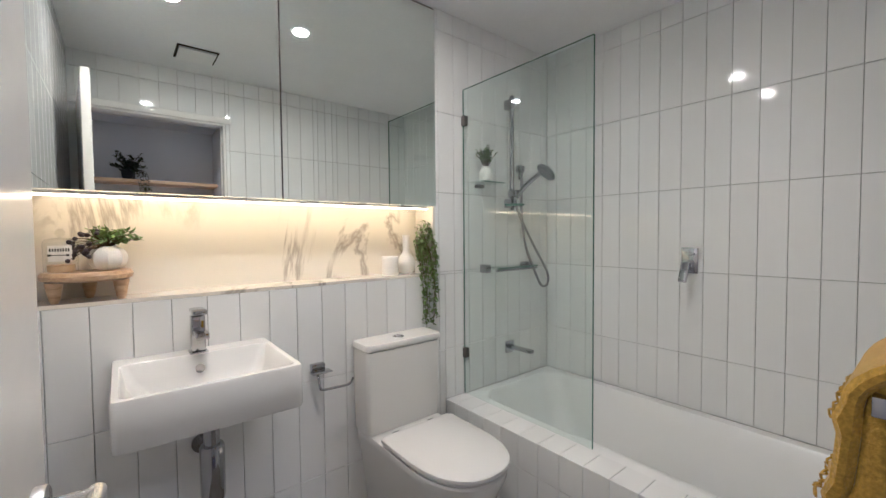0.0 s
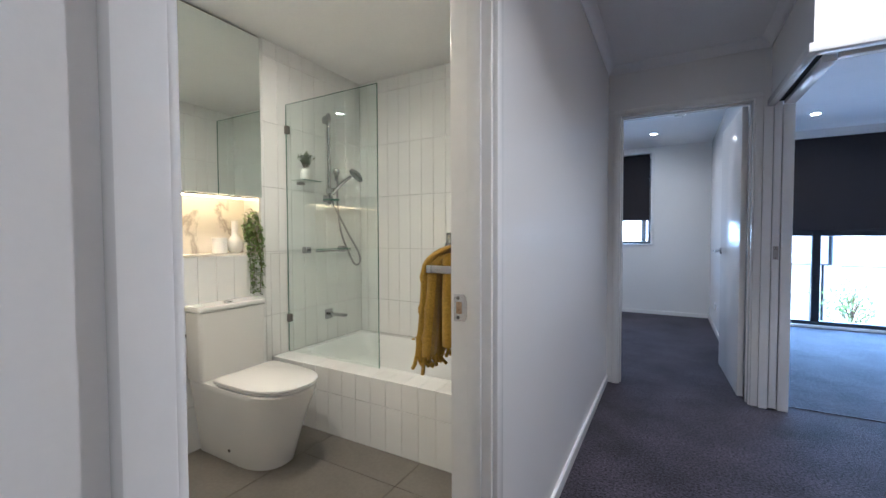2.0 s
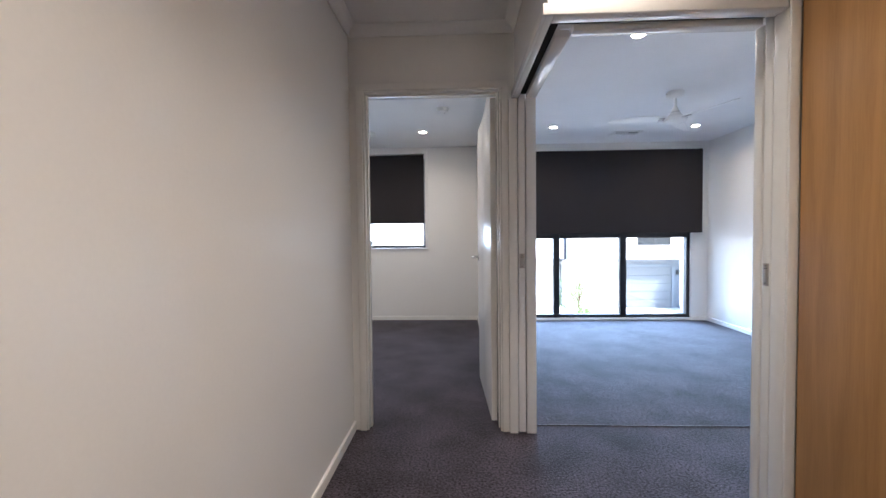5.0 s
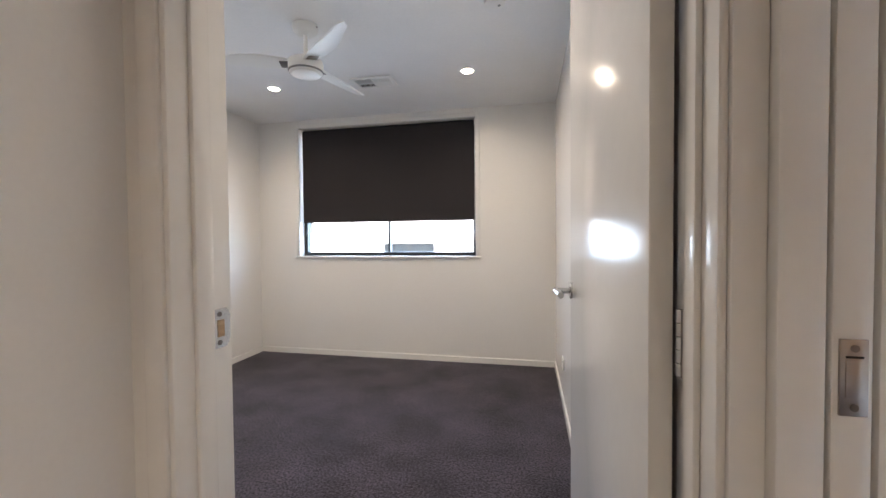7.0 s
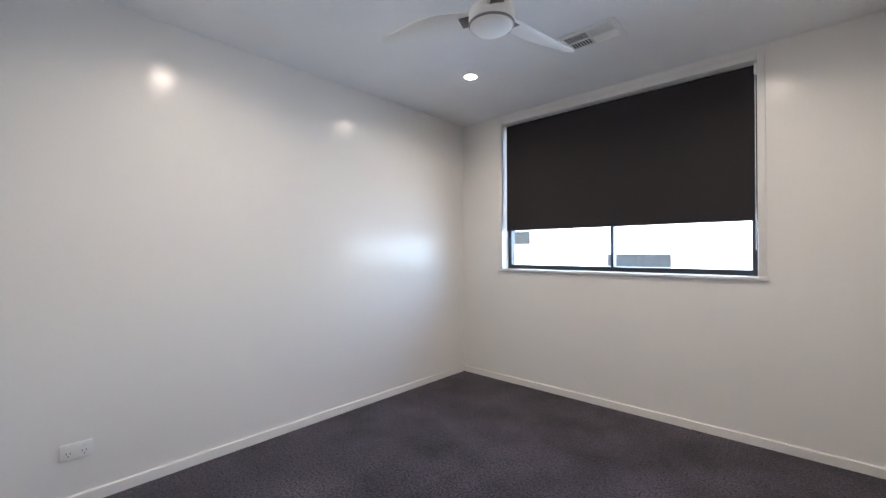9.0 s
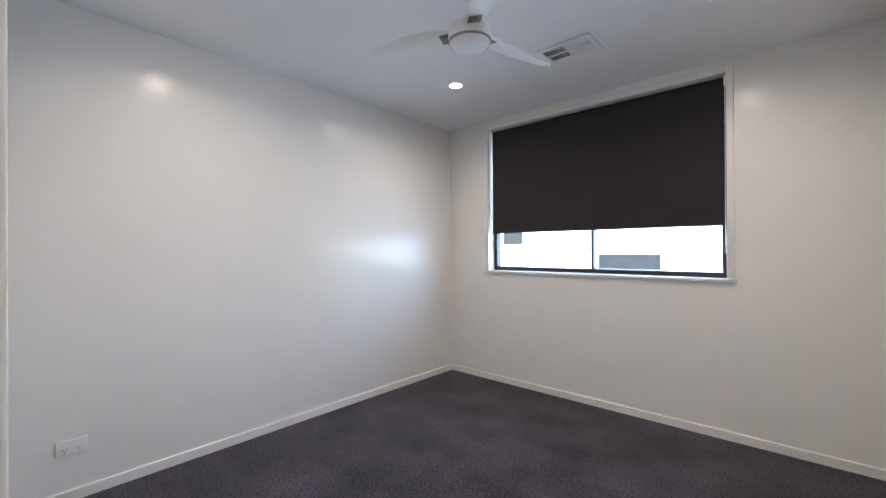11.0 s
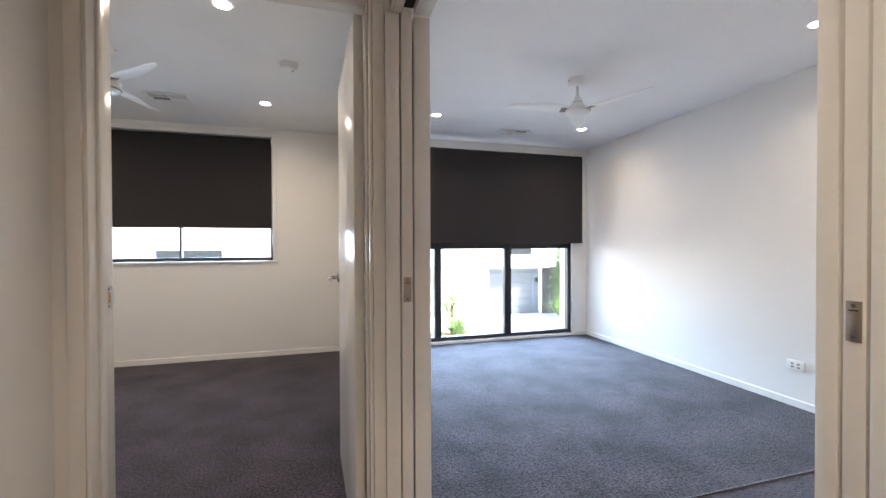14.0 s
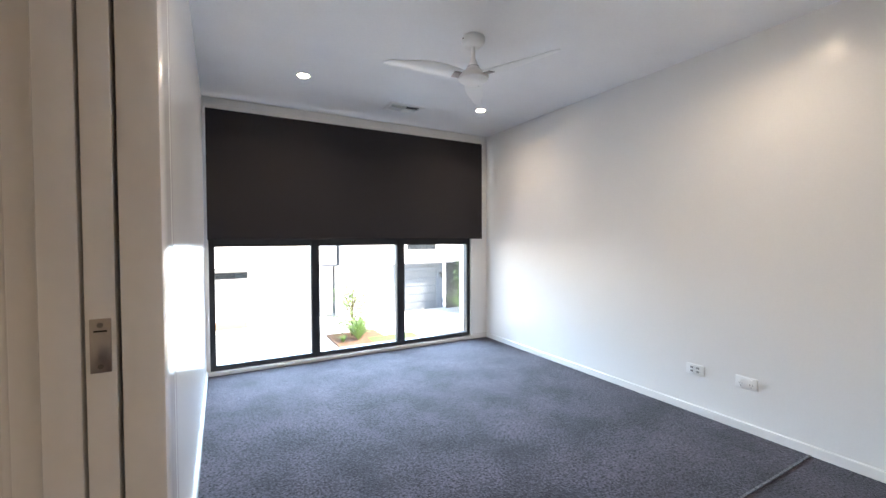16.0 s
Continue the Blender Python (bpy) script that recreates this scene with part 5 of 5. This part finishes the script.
def air_vent(x, y, label):
    """A four-way ceiling register: a flat frame with a cross, each quarter's blades thrown a different way."""
    ob = thing("ceiling_vent", x, y, H, label, "air vent", "ceiling air vents")
    w, d = 0.165, 0.105
    part("frame", boxes((x - w, x + w, y - d, y - d + 0.028, H - 0.010, H - 0.001), (x - w, x + w, y + d - 0.028, y + d, H - 0.010, H - 0.001),
                        (x - w, x - w + 0.028, y - d + 0.028, y + d - 0.028, H - 0.010, H - 0.001), (x + w - 0.028, x + w, y - d + 0.028, y + d - 0.028, H - 0.010, H - 0.001),
                        (x - 0.006, x + 0.006, y - d + 0.028, y + d - 0.028, H - 0.012, H - 0.001), (x - w + 0.028, x - 0.006, y - 0.005, y + 0.005, H - 0.012, H - 0.001), (x + 0.006, x + w - 0.028, y - 0.005, y + 0.005, H - 0.012, H - 0.001)), PLASTIC, ob)
    # thin near-black sheet in place of the duct's shade
    part("backing", box(x - w + 0.028, x + w - 0.028, y - d + 0.028, y + d - 0.028, H - 0.003, H - 0.002), GAPSHADE, ob, "painted shade for the duct behind the blades")
    qw, qd = w - 0.034, d - 0.033
    for sx in (-1, 1):
        for sy_ in (-1, 1):
            cx, cy = x + sx * (0.006 + qw / 2), y + sy_ * (0.005 + qd / 2)
            if sx * sy_ > 0:
                for k in range(5):
                    bm = box(-qw / 2, qw / 2, -0.0010, 0.0010, -0.0085, 0.0085)
                    bmesh.ops.transform(bm, matrix=Matrix.Translation((cx, cy - qd / 2 + qd * (k + 0.5) / 5, H - 0.0085)) @ Matrix.Rotation(radians(52 * sy_), 4, 'X'), verts=bm.verts)
                    part("slat", bm, PLASTIC, ob)
            else:
                for k in range(8):
                    bm = box(-0.0010, 0.0010, -qd / 2, qd / 2, -0.0085, 0.0085)
                    bmesh.ops.transform(bm, matrix=Matrix.Translation((cx - qw / 2 + qw * (k + 0.5) / 8, cy, H - 0.0085)) @ Matrix.Rotation(radians(52 * sx), 4, 'Y'), verts=bm.verts)
                    part("slat", bm, PLASTIC, ob)


air_vent(-0.495, 2.405, "white four-way air vent in the bedroom ceiling")
air_vent(2.71, 2.605, "white four-way air vent in the big bedroom ceiling")

sm = thing("smoke_alarm", 0.51, 1.51, H, "round white smoke alarm on the ceiling", "smoke alarm")
part("base", lathe([(0.0, -0.001), (0.062, -0.001), (0.062, -0.014), (0.0, -0.014)], 32, m=Matrix.Translation((0.51, 1.51, H))), PLASTIC, sm)
part("body", lathe([(0.056, -0.014), (0.054, -0.034), (0.040, -0.042), (0.0, -0.044)], 32, m=Matrix.Translation((0.51, 1.51, H))), PLASTIC, sm)
part("test_button", cyl((0.535, 1.51, H - 0.045), (0.535, 1.51, H - 0.040), 0.008, seg=14), GREYP, sm)


def wall_plate(name, x, y, z, n, w, h, kind, label, category, group=""):
    """A plate on a wall whose outward normal is n (+1 or -1 along x)."""
    ob = thing(name, x, y, z, label, category, group)

    def put(u0, u1, v0, v1, d0, d1):
        a, b = x + n * d0, x + n * d1
        return box(min(a, b), max(a, b), y + u0, y + u1, z + v0, z + v1)
    part("plate", box(min(x, x + n * 0.009), max(x, x + n * 0.009), y - w / 2, y + w / 2, z - h / 2, z + h / 2, bevel=0.0025), PLASTIC, ob)
    if kind == "power":
        for u in (-0.028, 0.028):
            part("rocker", put(u - 0.007, u + 0.007, 0.012, 0.026, 0.009, 0.012), PLASTIC, ob)
            for du, v in ((-0.007, -0.006), (0.007, -0.006), (0.0, -0.02)):
                part("pin_slot", put(u + du - 0.0012, u + du + 0.0012, v - 0.004, v + 0.004, 0.0088, 0.0095), GAPSHADE, ob)
    elif kind == "data":
        for u in (-0.02, 0.02):
            for v in (-0.012, 0.012):
                part("jack", put(u - 0.009, u + 0.009, v - 0.006, v + 0.006, 0.0085, 0.0105), GREYP, ob)
    else:
        for v in (-0.018, 0.018):
            part("rocker", put(-0.008, 0.008, v - 0.011, v + 0.011, 0.009, 0.0125), PLASTIC, ob)
    return ob


wall_plate("data_outlet", XE, 0.665, 0.30, -1, 0.115, 0.072, "data", "white wall outlet with grey data jacks", "outlet")
wall_plate("power_point", XE, 0.36, 0.302, -1, 0.117, 0.074, "power", "white double power point on the bedroom wall", "power point", "power points")
wall_plate("power_point", X0, 0.35, 0.262, 1, 0.117, 0.074, "power", "white double power point above the baseboard", "power point", "power points")
wall_plate("power_point", X1, 2.35, 0.30, -1, 0.117, 0.074, "power", "white double power point behind the door", "power point", "power points")
wall_plate("light_switch", XP, 0.21, 1.245, 1, 0.074, 0.116, "switch", "white light switch plate inside the big bedroom", "light switch")

# ---------------------------------------------------------------- outdoors, seen through the windows
GZ = -2.75
CONC = material("pale_concrete", (0.60, 0.58, 0.55), 0.9, grain=0.12, scale=9, stain=0.12, stain_scale=0.5)
RENDER = material("white_render", (0.72, 0.71, 0.68), 0.85, grain=0.04, scale=30, stain=0.05, stain_scale=0.6)
# wall and door greys hold the shade over the garage front in their colour
GREYSHADE = material("shaded_blue_grey_render", (0.15, 0.17, 0.20), 0.85, grain=0.04, scale=30, stain=0.05)
GARAGESHADE = material("shaded_grey_garage_door", (0.10, 0.112, 0.128), 0.5, stain=0.03)
ROOF = material("dark_roof_metal", (0.10, 0.10, 0.11), 0.5)
DGLASS = material("dark_window_glass", (0.015, 0.02, 0.024), 0.08, spec=0.3)
SOIL = material("bark_mulch", (0.16, 0.085, 0.045), 0.95, grain=0.4, scale=60, bump=0.01, bump_scale=40)
GRASS = material("lawn_green", (0.09, 0.17, 0.04), 0.9, grain=0.3, scale=50)
BRICK = material("brown_brick", (0.30, 0.17, 0.10), 0.9, grain=0.2, scale=40)

setting("ground", box(-400, 400, 3.6, 500, GZ - 0.3, GZ), CONC, "pale concrete driveway and court in sunlight", "ground")
setting("ground_rear", box(-400, 400, -400, 3.6, GZ - 0.3, GZ), CONC, "pale concrete ground behind the house", "ground")
setting("storey_below", box(-2.24, 4.14, -5.3, 3.3, GZ, -0.26), RENDER, "white rendered ground storey under the rooms", "wall")


def townhouse(x0, x1, y, wall, label, garage, windows, balcony=None, shutter=None):
    ob = thing("townhouse", (x0 + x1) / 2, y, GZ, label, "house", "row of townhouses")
    part("wall", box(x0, x1, y, y + 9, GZ, 3.1), wall, ob)
    part("roof", boxes((x0 - 0.3, x1 + 0.3, y - 0.5, y + 9.4, 3.1, 3.35)), ROOF, ob)
    part("upper_storey", box(x0 + 0.02, x1 - 0.02, y - 0.9, y - 0.001, -0.15, 3.09), RENDER, ob, "white rendered overhanging storey")
    part("soffit_edge", box(x0 + 0.02, x1 - 0.02, y - 0.94, y - 0.9, -0.15, -0.08), ROOF, ob)
    gx0, gx1 = garage
    gd = part("garage_door", box(gx0, gx1, y - 0.06, y - 0.002, GZ, GZ + 2.2), shutter or GARAGESHADE, ob, "panelled garage door")
    for k in range(5):
        part("panel", box(gx0 + 0.04, gx1 - 0.04, y - 0.085, y - 0.061, GZ + 0.03 + 0.435 * k, GZ + 0.44 + 0.435 * k, bevel=0.012, seg=1), shutter or GARAGESHADE, gd)
    part("door_surround", boxes((gx0 - 0.12, gx0, y - 0.10, y - 0.001, GZ, GZ + 2.32), (gx1, gx1 + 0.12, y - 0.10, y - 0.001, GZ, GZ + 2.32), (gx0, gx1, y - 0.10, y - 0.001, GZ + 2.2, GZ + 2.32)), wall, ob)
    for wx0, wx1, z0, z1, wy in windows:
        w = part("window", boxes((wx0, wx1, wy - 0.05, wy - 0.002, z0, z0 + 0.06), (wx0, wx1, wy - 0.05, wy - 0.002, z1 - 0.06, z1), (wx0, wx0 + 0.06, wy - 0.05, wy - 0.002, z0 + 0.06, z1 - 0.06), (wx1 - 0.06, wx1, wy - 0.05, wy - 0.002, z0 + 0.06, z1 - 0.06), ((wx0 + wx1) / 2 - 0.03, (wx0 + wx1) / 2 + 0.03, wy - 0.05, wy - 0.002, z0 + 0.06, z1 - 0.06)), BLACKF, ob)
        part("pane", box(wx0 + 0.06, wx1 - 0.06, wy - 0.02, wy - 0.0025, z0 + 0.06, z1 - 0.06), DGLASS, w)
    if balcony:
        a, b = balcony
        bl = part("balcony", box(a, b, y - 2.0, y - 0.9, -0.15, 0.05), RENDER, ob)
        part("balustrade", box(a + 0.02, b - 0.02, y - 1.98, y - 1.965, 0.05, 1.05), PANE, bl, "glass balustrade")
        part("handrail", box(a, b, y - 2.0, y - 1.95, 1.05, 1.09), BLACKF, bl)
    return ob


grey_house = townhouse(6.4, 12.35, 19.3, GREYSHADE, "blue-grey and white townhouse, its greys darkened for shade, with a wide garage door", (9.35, 11.9), [(9.75, 11.4, 0.62, 2.2, 18.4), (7.2, 8.8, 1.1, 2.2, 18.4)])
townhouse(-0.6, 6.3, 20.2, RENDER, "white rendered townhouse with a garage", (2.9, 5.7), [(0.3, 2.3, -0.66, -0.34, 20.2), (1.0, 2.6, 1.15, 2.2, 19.3), (3.6, 5.2, 1.15, 2.2, 19.3)], shutter=RENDER)
# the low window stands in for a balcony's glass balustrade; no balcony is built
townhouse(-8.4, -0.8, 20.2, RENDER, "white rendered townhouse with a dark window band for its glass balcony", (-4.2, -1.5), [(-6.66, -4.0, 0.12, 0.97, 19.3)], None)
townhouse(-16.2, -8.6, 20.2, RENDER, "white rendered townhouse further along the court", (-12.2, -9.4), [(-15.4, -13.6, 1.5, 2.2, 19.3), (-12.0, -10.8, 1.5, 2.2, 19.3)])

# white slab added in place of the garage door's left part, bright with sun
part("pier", box(6.385, 9.22, 19.18, 20.195, GZ, -0.152), RENDER, grey_house, "added white slab for the sunlit left part of the garage door")
setting("facade_blade", box(4.0, 4.14, 3.305, 3.73, GZ, 2.9), RENDER, "white rendered blade wall beside the big window", "wall")

wl = thing("wall_lamp", 12.2, 19.19, -0.85, "black box wall lamp beside the garage", "wall lamp")
part("box", box(12.14, 12.27, 19.1, 19.297, -0.97, -0.72, bevel=0.01), BLACKF, wl)
hb = thing("low_planter_wall", 0.9, 19.2, GZ, "low brown brick planter edge by the townhouse", "planter")
part("wall", box(-0.4, 2.2, 18.9, 19.4, GZ, GZ + 0.28, bevel=0.02), BRICK, hb)

fn = thing("timber_fence", 13.0, 18.95, GZ, "tall black slatted fence beside the garage", "fence")
for k in range(12):
    part("slat", box(12.37 + 0.10 * k, 12.45 + 0.10 * k, 18.95, 18.98, GZ, -0.12), BLACKF, fn)
part("rail", boxes((12.37, 13.57, 18.981, 19.02, GZ + 0.4, GZ + 0.5), (12.37, 13.57, 18.981, 19.02, -0.4, -0.3)), BLACKF, fn)

setting("planting_bed", boxes((4.9, 6.9, 13.4, 15.6, GZ, GZ + 0.06)), SOIL, "bark mulch planting bed in the court", "garden bed")
setting("lawn_patch", boxes((6.2, 8.1, 12.8, 14.3, GZ + 0.001, GZ + 0.07)), GRASS, "small strip of lawn", "lawn")


def strappy(x, y, z, n, ln, seed, label):
    ob = thing("strappy_plant", x, y, z, label, "plant", "garden plants")
    rnd = random.Random(seed)
    bm = bmesh.new()
    for k in range(n):
        a, lean = rnd.uniform(0, 6.28), rnd.uniform(.25, .95)
        L, w = ln * rnd.uniform(.7, 1.1), 0.03
        d, s = Vector((math.cos(a), math.sin(a), 0)), Vector((-math.sin(a), math.cos(a), 0))
        pr = None
        for i in range(5):
            t = i / 4
            c = Vector((x, y, z)) + d * L * lean * t + Vector((0, 0, L * (t - 0.55 * lean * t * t)))
            q = (bm.verts.new(c - s * w * (1 - t * 0.9)), bm.verts.new(c + s * w * (1 - t * 0.9)))
            if pr:
                bm.faces.new((pr[0], pr[1], q[1], q[0]))
            pr = q
    part("blades", bm, GLEAF, ob)


def tree(x, y, z, height, spread, n, seed, size, label, name="young_tree"):
    ob = thing(name, x, y, z, label, "tree", "garden trees")
    rnd = random.Random(seed)
    st, lv = bmesh.new(), bmesh.new()
    cyl((x, y, z), (x + 0.05, y, z + height * 0.55), 0.03 * height / 2, 0.016 * height / 2, 8, st)
    for k in range(n):
        t = rnd.uniform(0.25, 1.0)
        a = rnd.uniform(0, 6.28)
        r = spread * rnd.uniform(.3, 1) * math.sin(math.pi * min(.95, 0.25 + 0.7 * t))
        b = Vector((x + 0.03, y, z + height * 0.5 * t))
        tip = Vector((x + r * math.cos(a), y + r * math.sin(a), z + height * t))
        tube([b, (b + tip) / 2 + Vector((0, 0, .05)), tip], 0.008 * height / 2, 5, st, 2)
        for i in range(26):
            p = b.lerp(tip, rnd.uniform(.4, 1)) + Vector((rnd.gauss(0, .1), rnd.gauss(0, .1), rnd.gauss(0, .09))) * (spread / 0.5)
            leaf_at(lv, p, Vector((rnd.uniform(-1, 1), rnd.uniform(-1, 1), rnd.uniform(-.8, .5))), Vector((0, 0, 1)), size, size * .55)
    part("trunk", st, STEM, ob)
    part("crown", lv, GLEAF, ob, "uneven leafy crown")


GLEAF = material("garden_leaf", (0.15, 0.25, 0.07), 0.5, vary=0.4, island=True)
strappy(5.80, 14.2, GZ + 0.06, 190, 1.15, 2, "bright green strappy plant in the bed")
strappy(5.2, 14.1, GZ + 0.06, 40, 0.4, 4, "low green strappy plant in the bed")
strappy(12.75, 17.6, GZ, 190, 1.5, 6, "green strappy plant by the fence")
strappy(12.45, 16.9, GZ, 150, 1.3, 8, "green strappy plant by the drive")
tree(5.75, 14.9, GZ + 0.06, 2.4, 1.25, 44, 5, 0.125, "thin young tree in the planting bed")
tree(13.35, 18.0, GZ, 4.6, 1.0, 150, 6, 0.17, "leafy green tree beside the black fence", "leafy_tree")
tree(14.9, 20.2, GZ, 6.5, 1.6, 100, 7, 0.22, "tall leafy tree behind the fence", "leafy_tree")

# ---------------------------------------------------------------- tiles, piece by piece
PU, PV = 0.1034, 0.405
TILE_MESHES = {}


def tile_mesh(w, h, mat, depth=0.0095):
    key = (round(w, 4), round(h, 4), mat.name)
    if key not in TILE_MESHES:
        bm = bmesh.new()
        rows = []
        for inset, d in ((0, 0), (0, depth - 0.0012), (0.0012, depth)):
            rows.append([bm.verts.new((sx * (w / 2 - inset), sy_ * (h / 2 - inset), d)) for sx, sy_ in ((-1, -1), (1, -1), (1, 1), (-1, 1))])
        for a, b in zip(rows, rows[1:]):
            for k in range(4):
                bm.faces.new((a[k], a[(k + 1) % 4], b[(k + 1) % 4], b[k]))
        bm.faces.new(rows[-1])
        me = bpy.data.meshes.new("tile")
        bm.to_mesh(me)
        bm.free()
        me.materials.append(mat)
        TILE_MESHES[key] = me
    return TILE_MESHES[key]


def lay(parent, m, regions, u0, v0, pu, pv, mat=TILE, gap=0.0020, name="tile"):
    """Lays tiles of a grid into rectangles (u0, u1, v0, v1) of the plane m: x along u, y along v, z out of the wall."""
    for a0, a1, b0, b1 in regions:
        for i in range(math.floor((a0 - u0) / pu), math.ceil((a1 - u0) / pu)):
            for j in range(math.floor((b0 - v0) / pv), math.ceil((b1 - v0) / pv)):
                x0, x1 = max(a0, u0 + i * pu), min(a1, u0 + (i + 1) * pu)
                y0, y1 = max(b0, v0 + j * pv), min(b1, v0 + (j + 1) * pv)
                if x1 - x0 < 0.012 or y1 - y0 < 0.012:
                    continue
                ob = new(name, tile_mesh(x1 - x0 - gap, y1 - y0 - gap, mat))
                ob.parent = parent
                ob.matrix_basis = m @ Matrix.Translation(((x0 + x1) / 2, (y0 + y1) / 2, 0))


def plane(origin, u, v):
    u, v = Vector(u), Vector(v)
    n = u.cross(v)
    return Matrix.Translation(origin) @ Matrix((u, v, n)).transposed().to_4x4()


objs = bpy.data.objects
west = plane((XT - 0.0095, 0, 0), (0, 1, 0), (0, 0, 1))
north = plane((0, YT + 0.0095, 0), (1, 0, 0), (0, 0, 1))
door_side = plane((-0.0905, 0, 0), (0, -1, 0), (0, 0, 1))
south = plane((0, YS - 0.0095, 0), (-1, 0, 0), (0, 0, 1))
hob_front = plane((0, YH + 0.0095, 0), (1, 0, 0), (0, 0, 1))
hob_top = plane((0, 0, 0.3755), (1, 0, 0), (0, 1, 0))
lay(bath_west, west, [(YS, -1.70, 0, 1.038), (-1.70, -1.575, 0.385, 1.038), (-1.575, YT, 0.38, 1.038), (-1.765, YT, 1.038, HB)], -0.912, 0.2425, PU, PV)
lay(objs["wall_bath_north"], north, [(XT, -0.101, 0.38, HB)], -1.387, 0.2425, 0.1032, PV)
lay(objs["wall_hall_west"], door_side, [(1.70, 2.384, 0, HB), (-YT, 1.575, 0.38, HB), (1.575, 1.70, 0.385, HB), (2.384, -YS, 2.093, HB)], 0.912, 0.2425, PU, PV)
lay(objs["wall_bath_south"], south, [(0.101, -XT, 0, HB)], 0.155, 0.2425, PU, PV)
lay(objs["bath_hob"], hob_front, [(XT, -0.101, 0, 0.3855)], -1.387, 0.2425, 0.1032, PV)
lay(objs["bath_hob"], hob_top, [(XT, -0.101, YH, -1.5755)], -1.387, -1.80, 0.1032, 0.3)
bath_floor = setting("floor_bathroom", box(XT, -0.06, YS, YH + 0.01, -0.0115, -0.004), GROUT, "grout bed of the bathroom floor", "floor")
lay(bath_floor, plane((0, 0, -0.006), (1, 0, 0), (0, 1, 0)), [(XT, -0.065, YS, YH)], -1.25, -2.52, 0.6, 0.6, FLOORT, 0.003, "floor_tile")
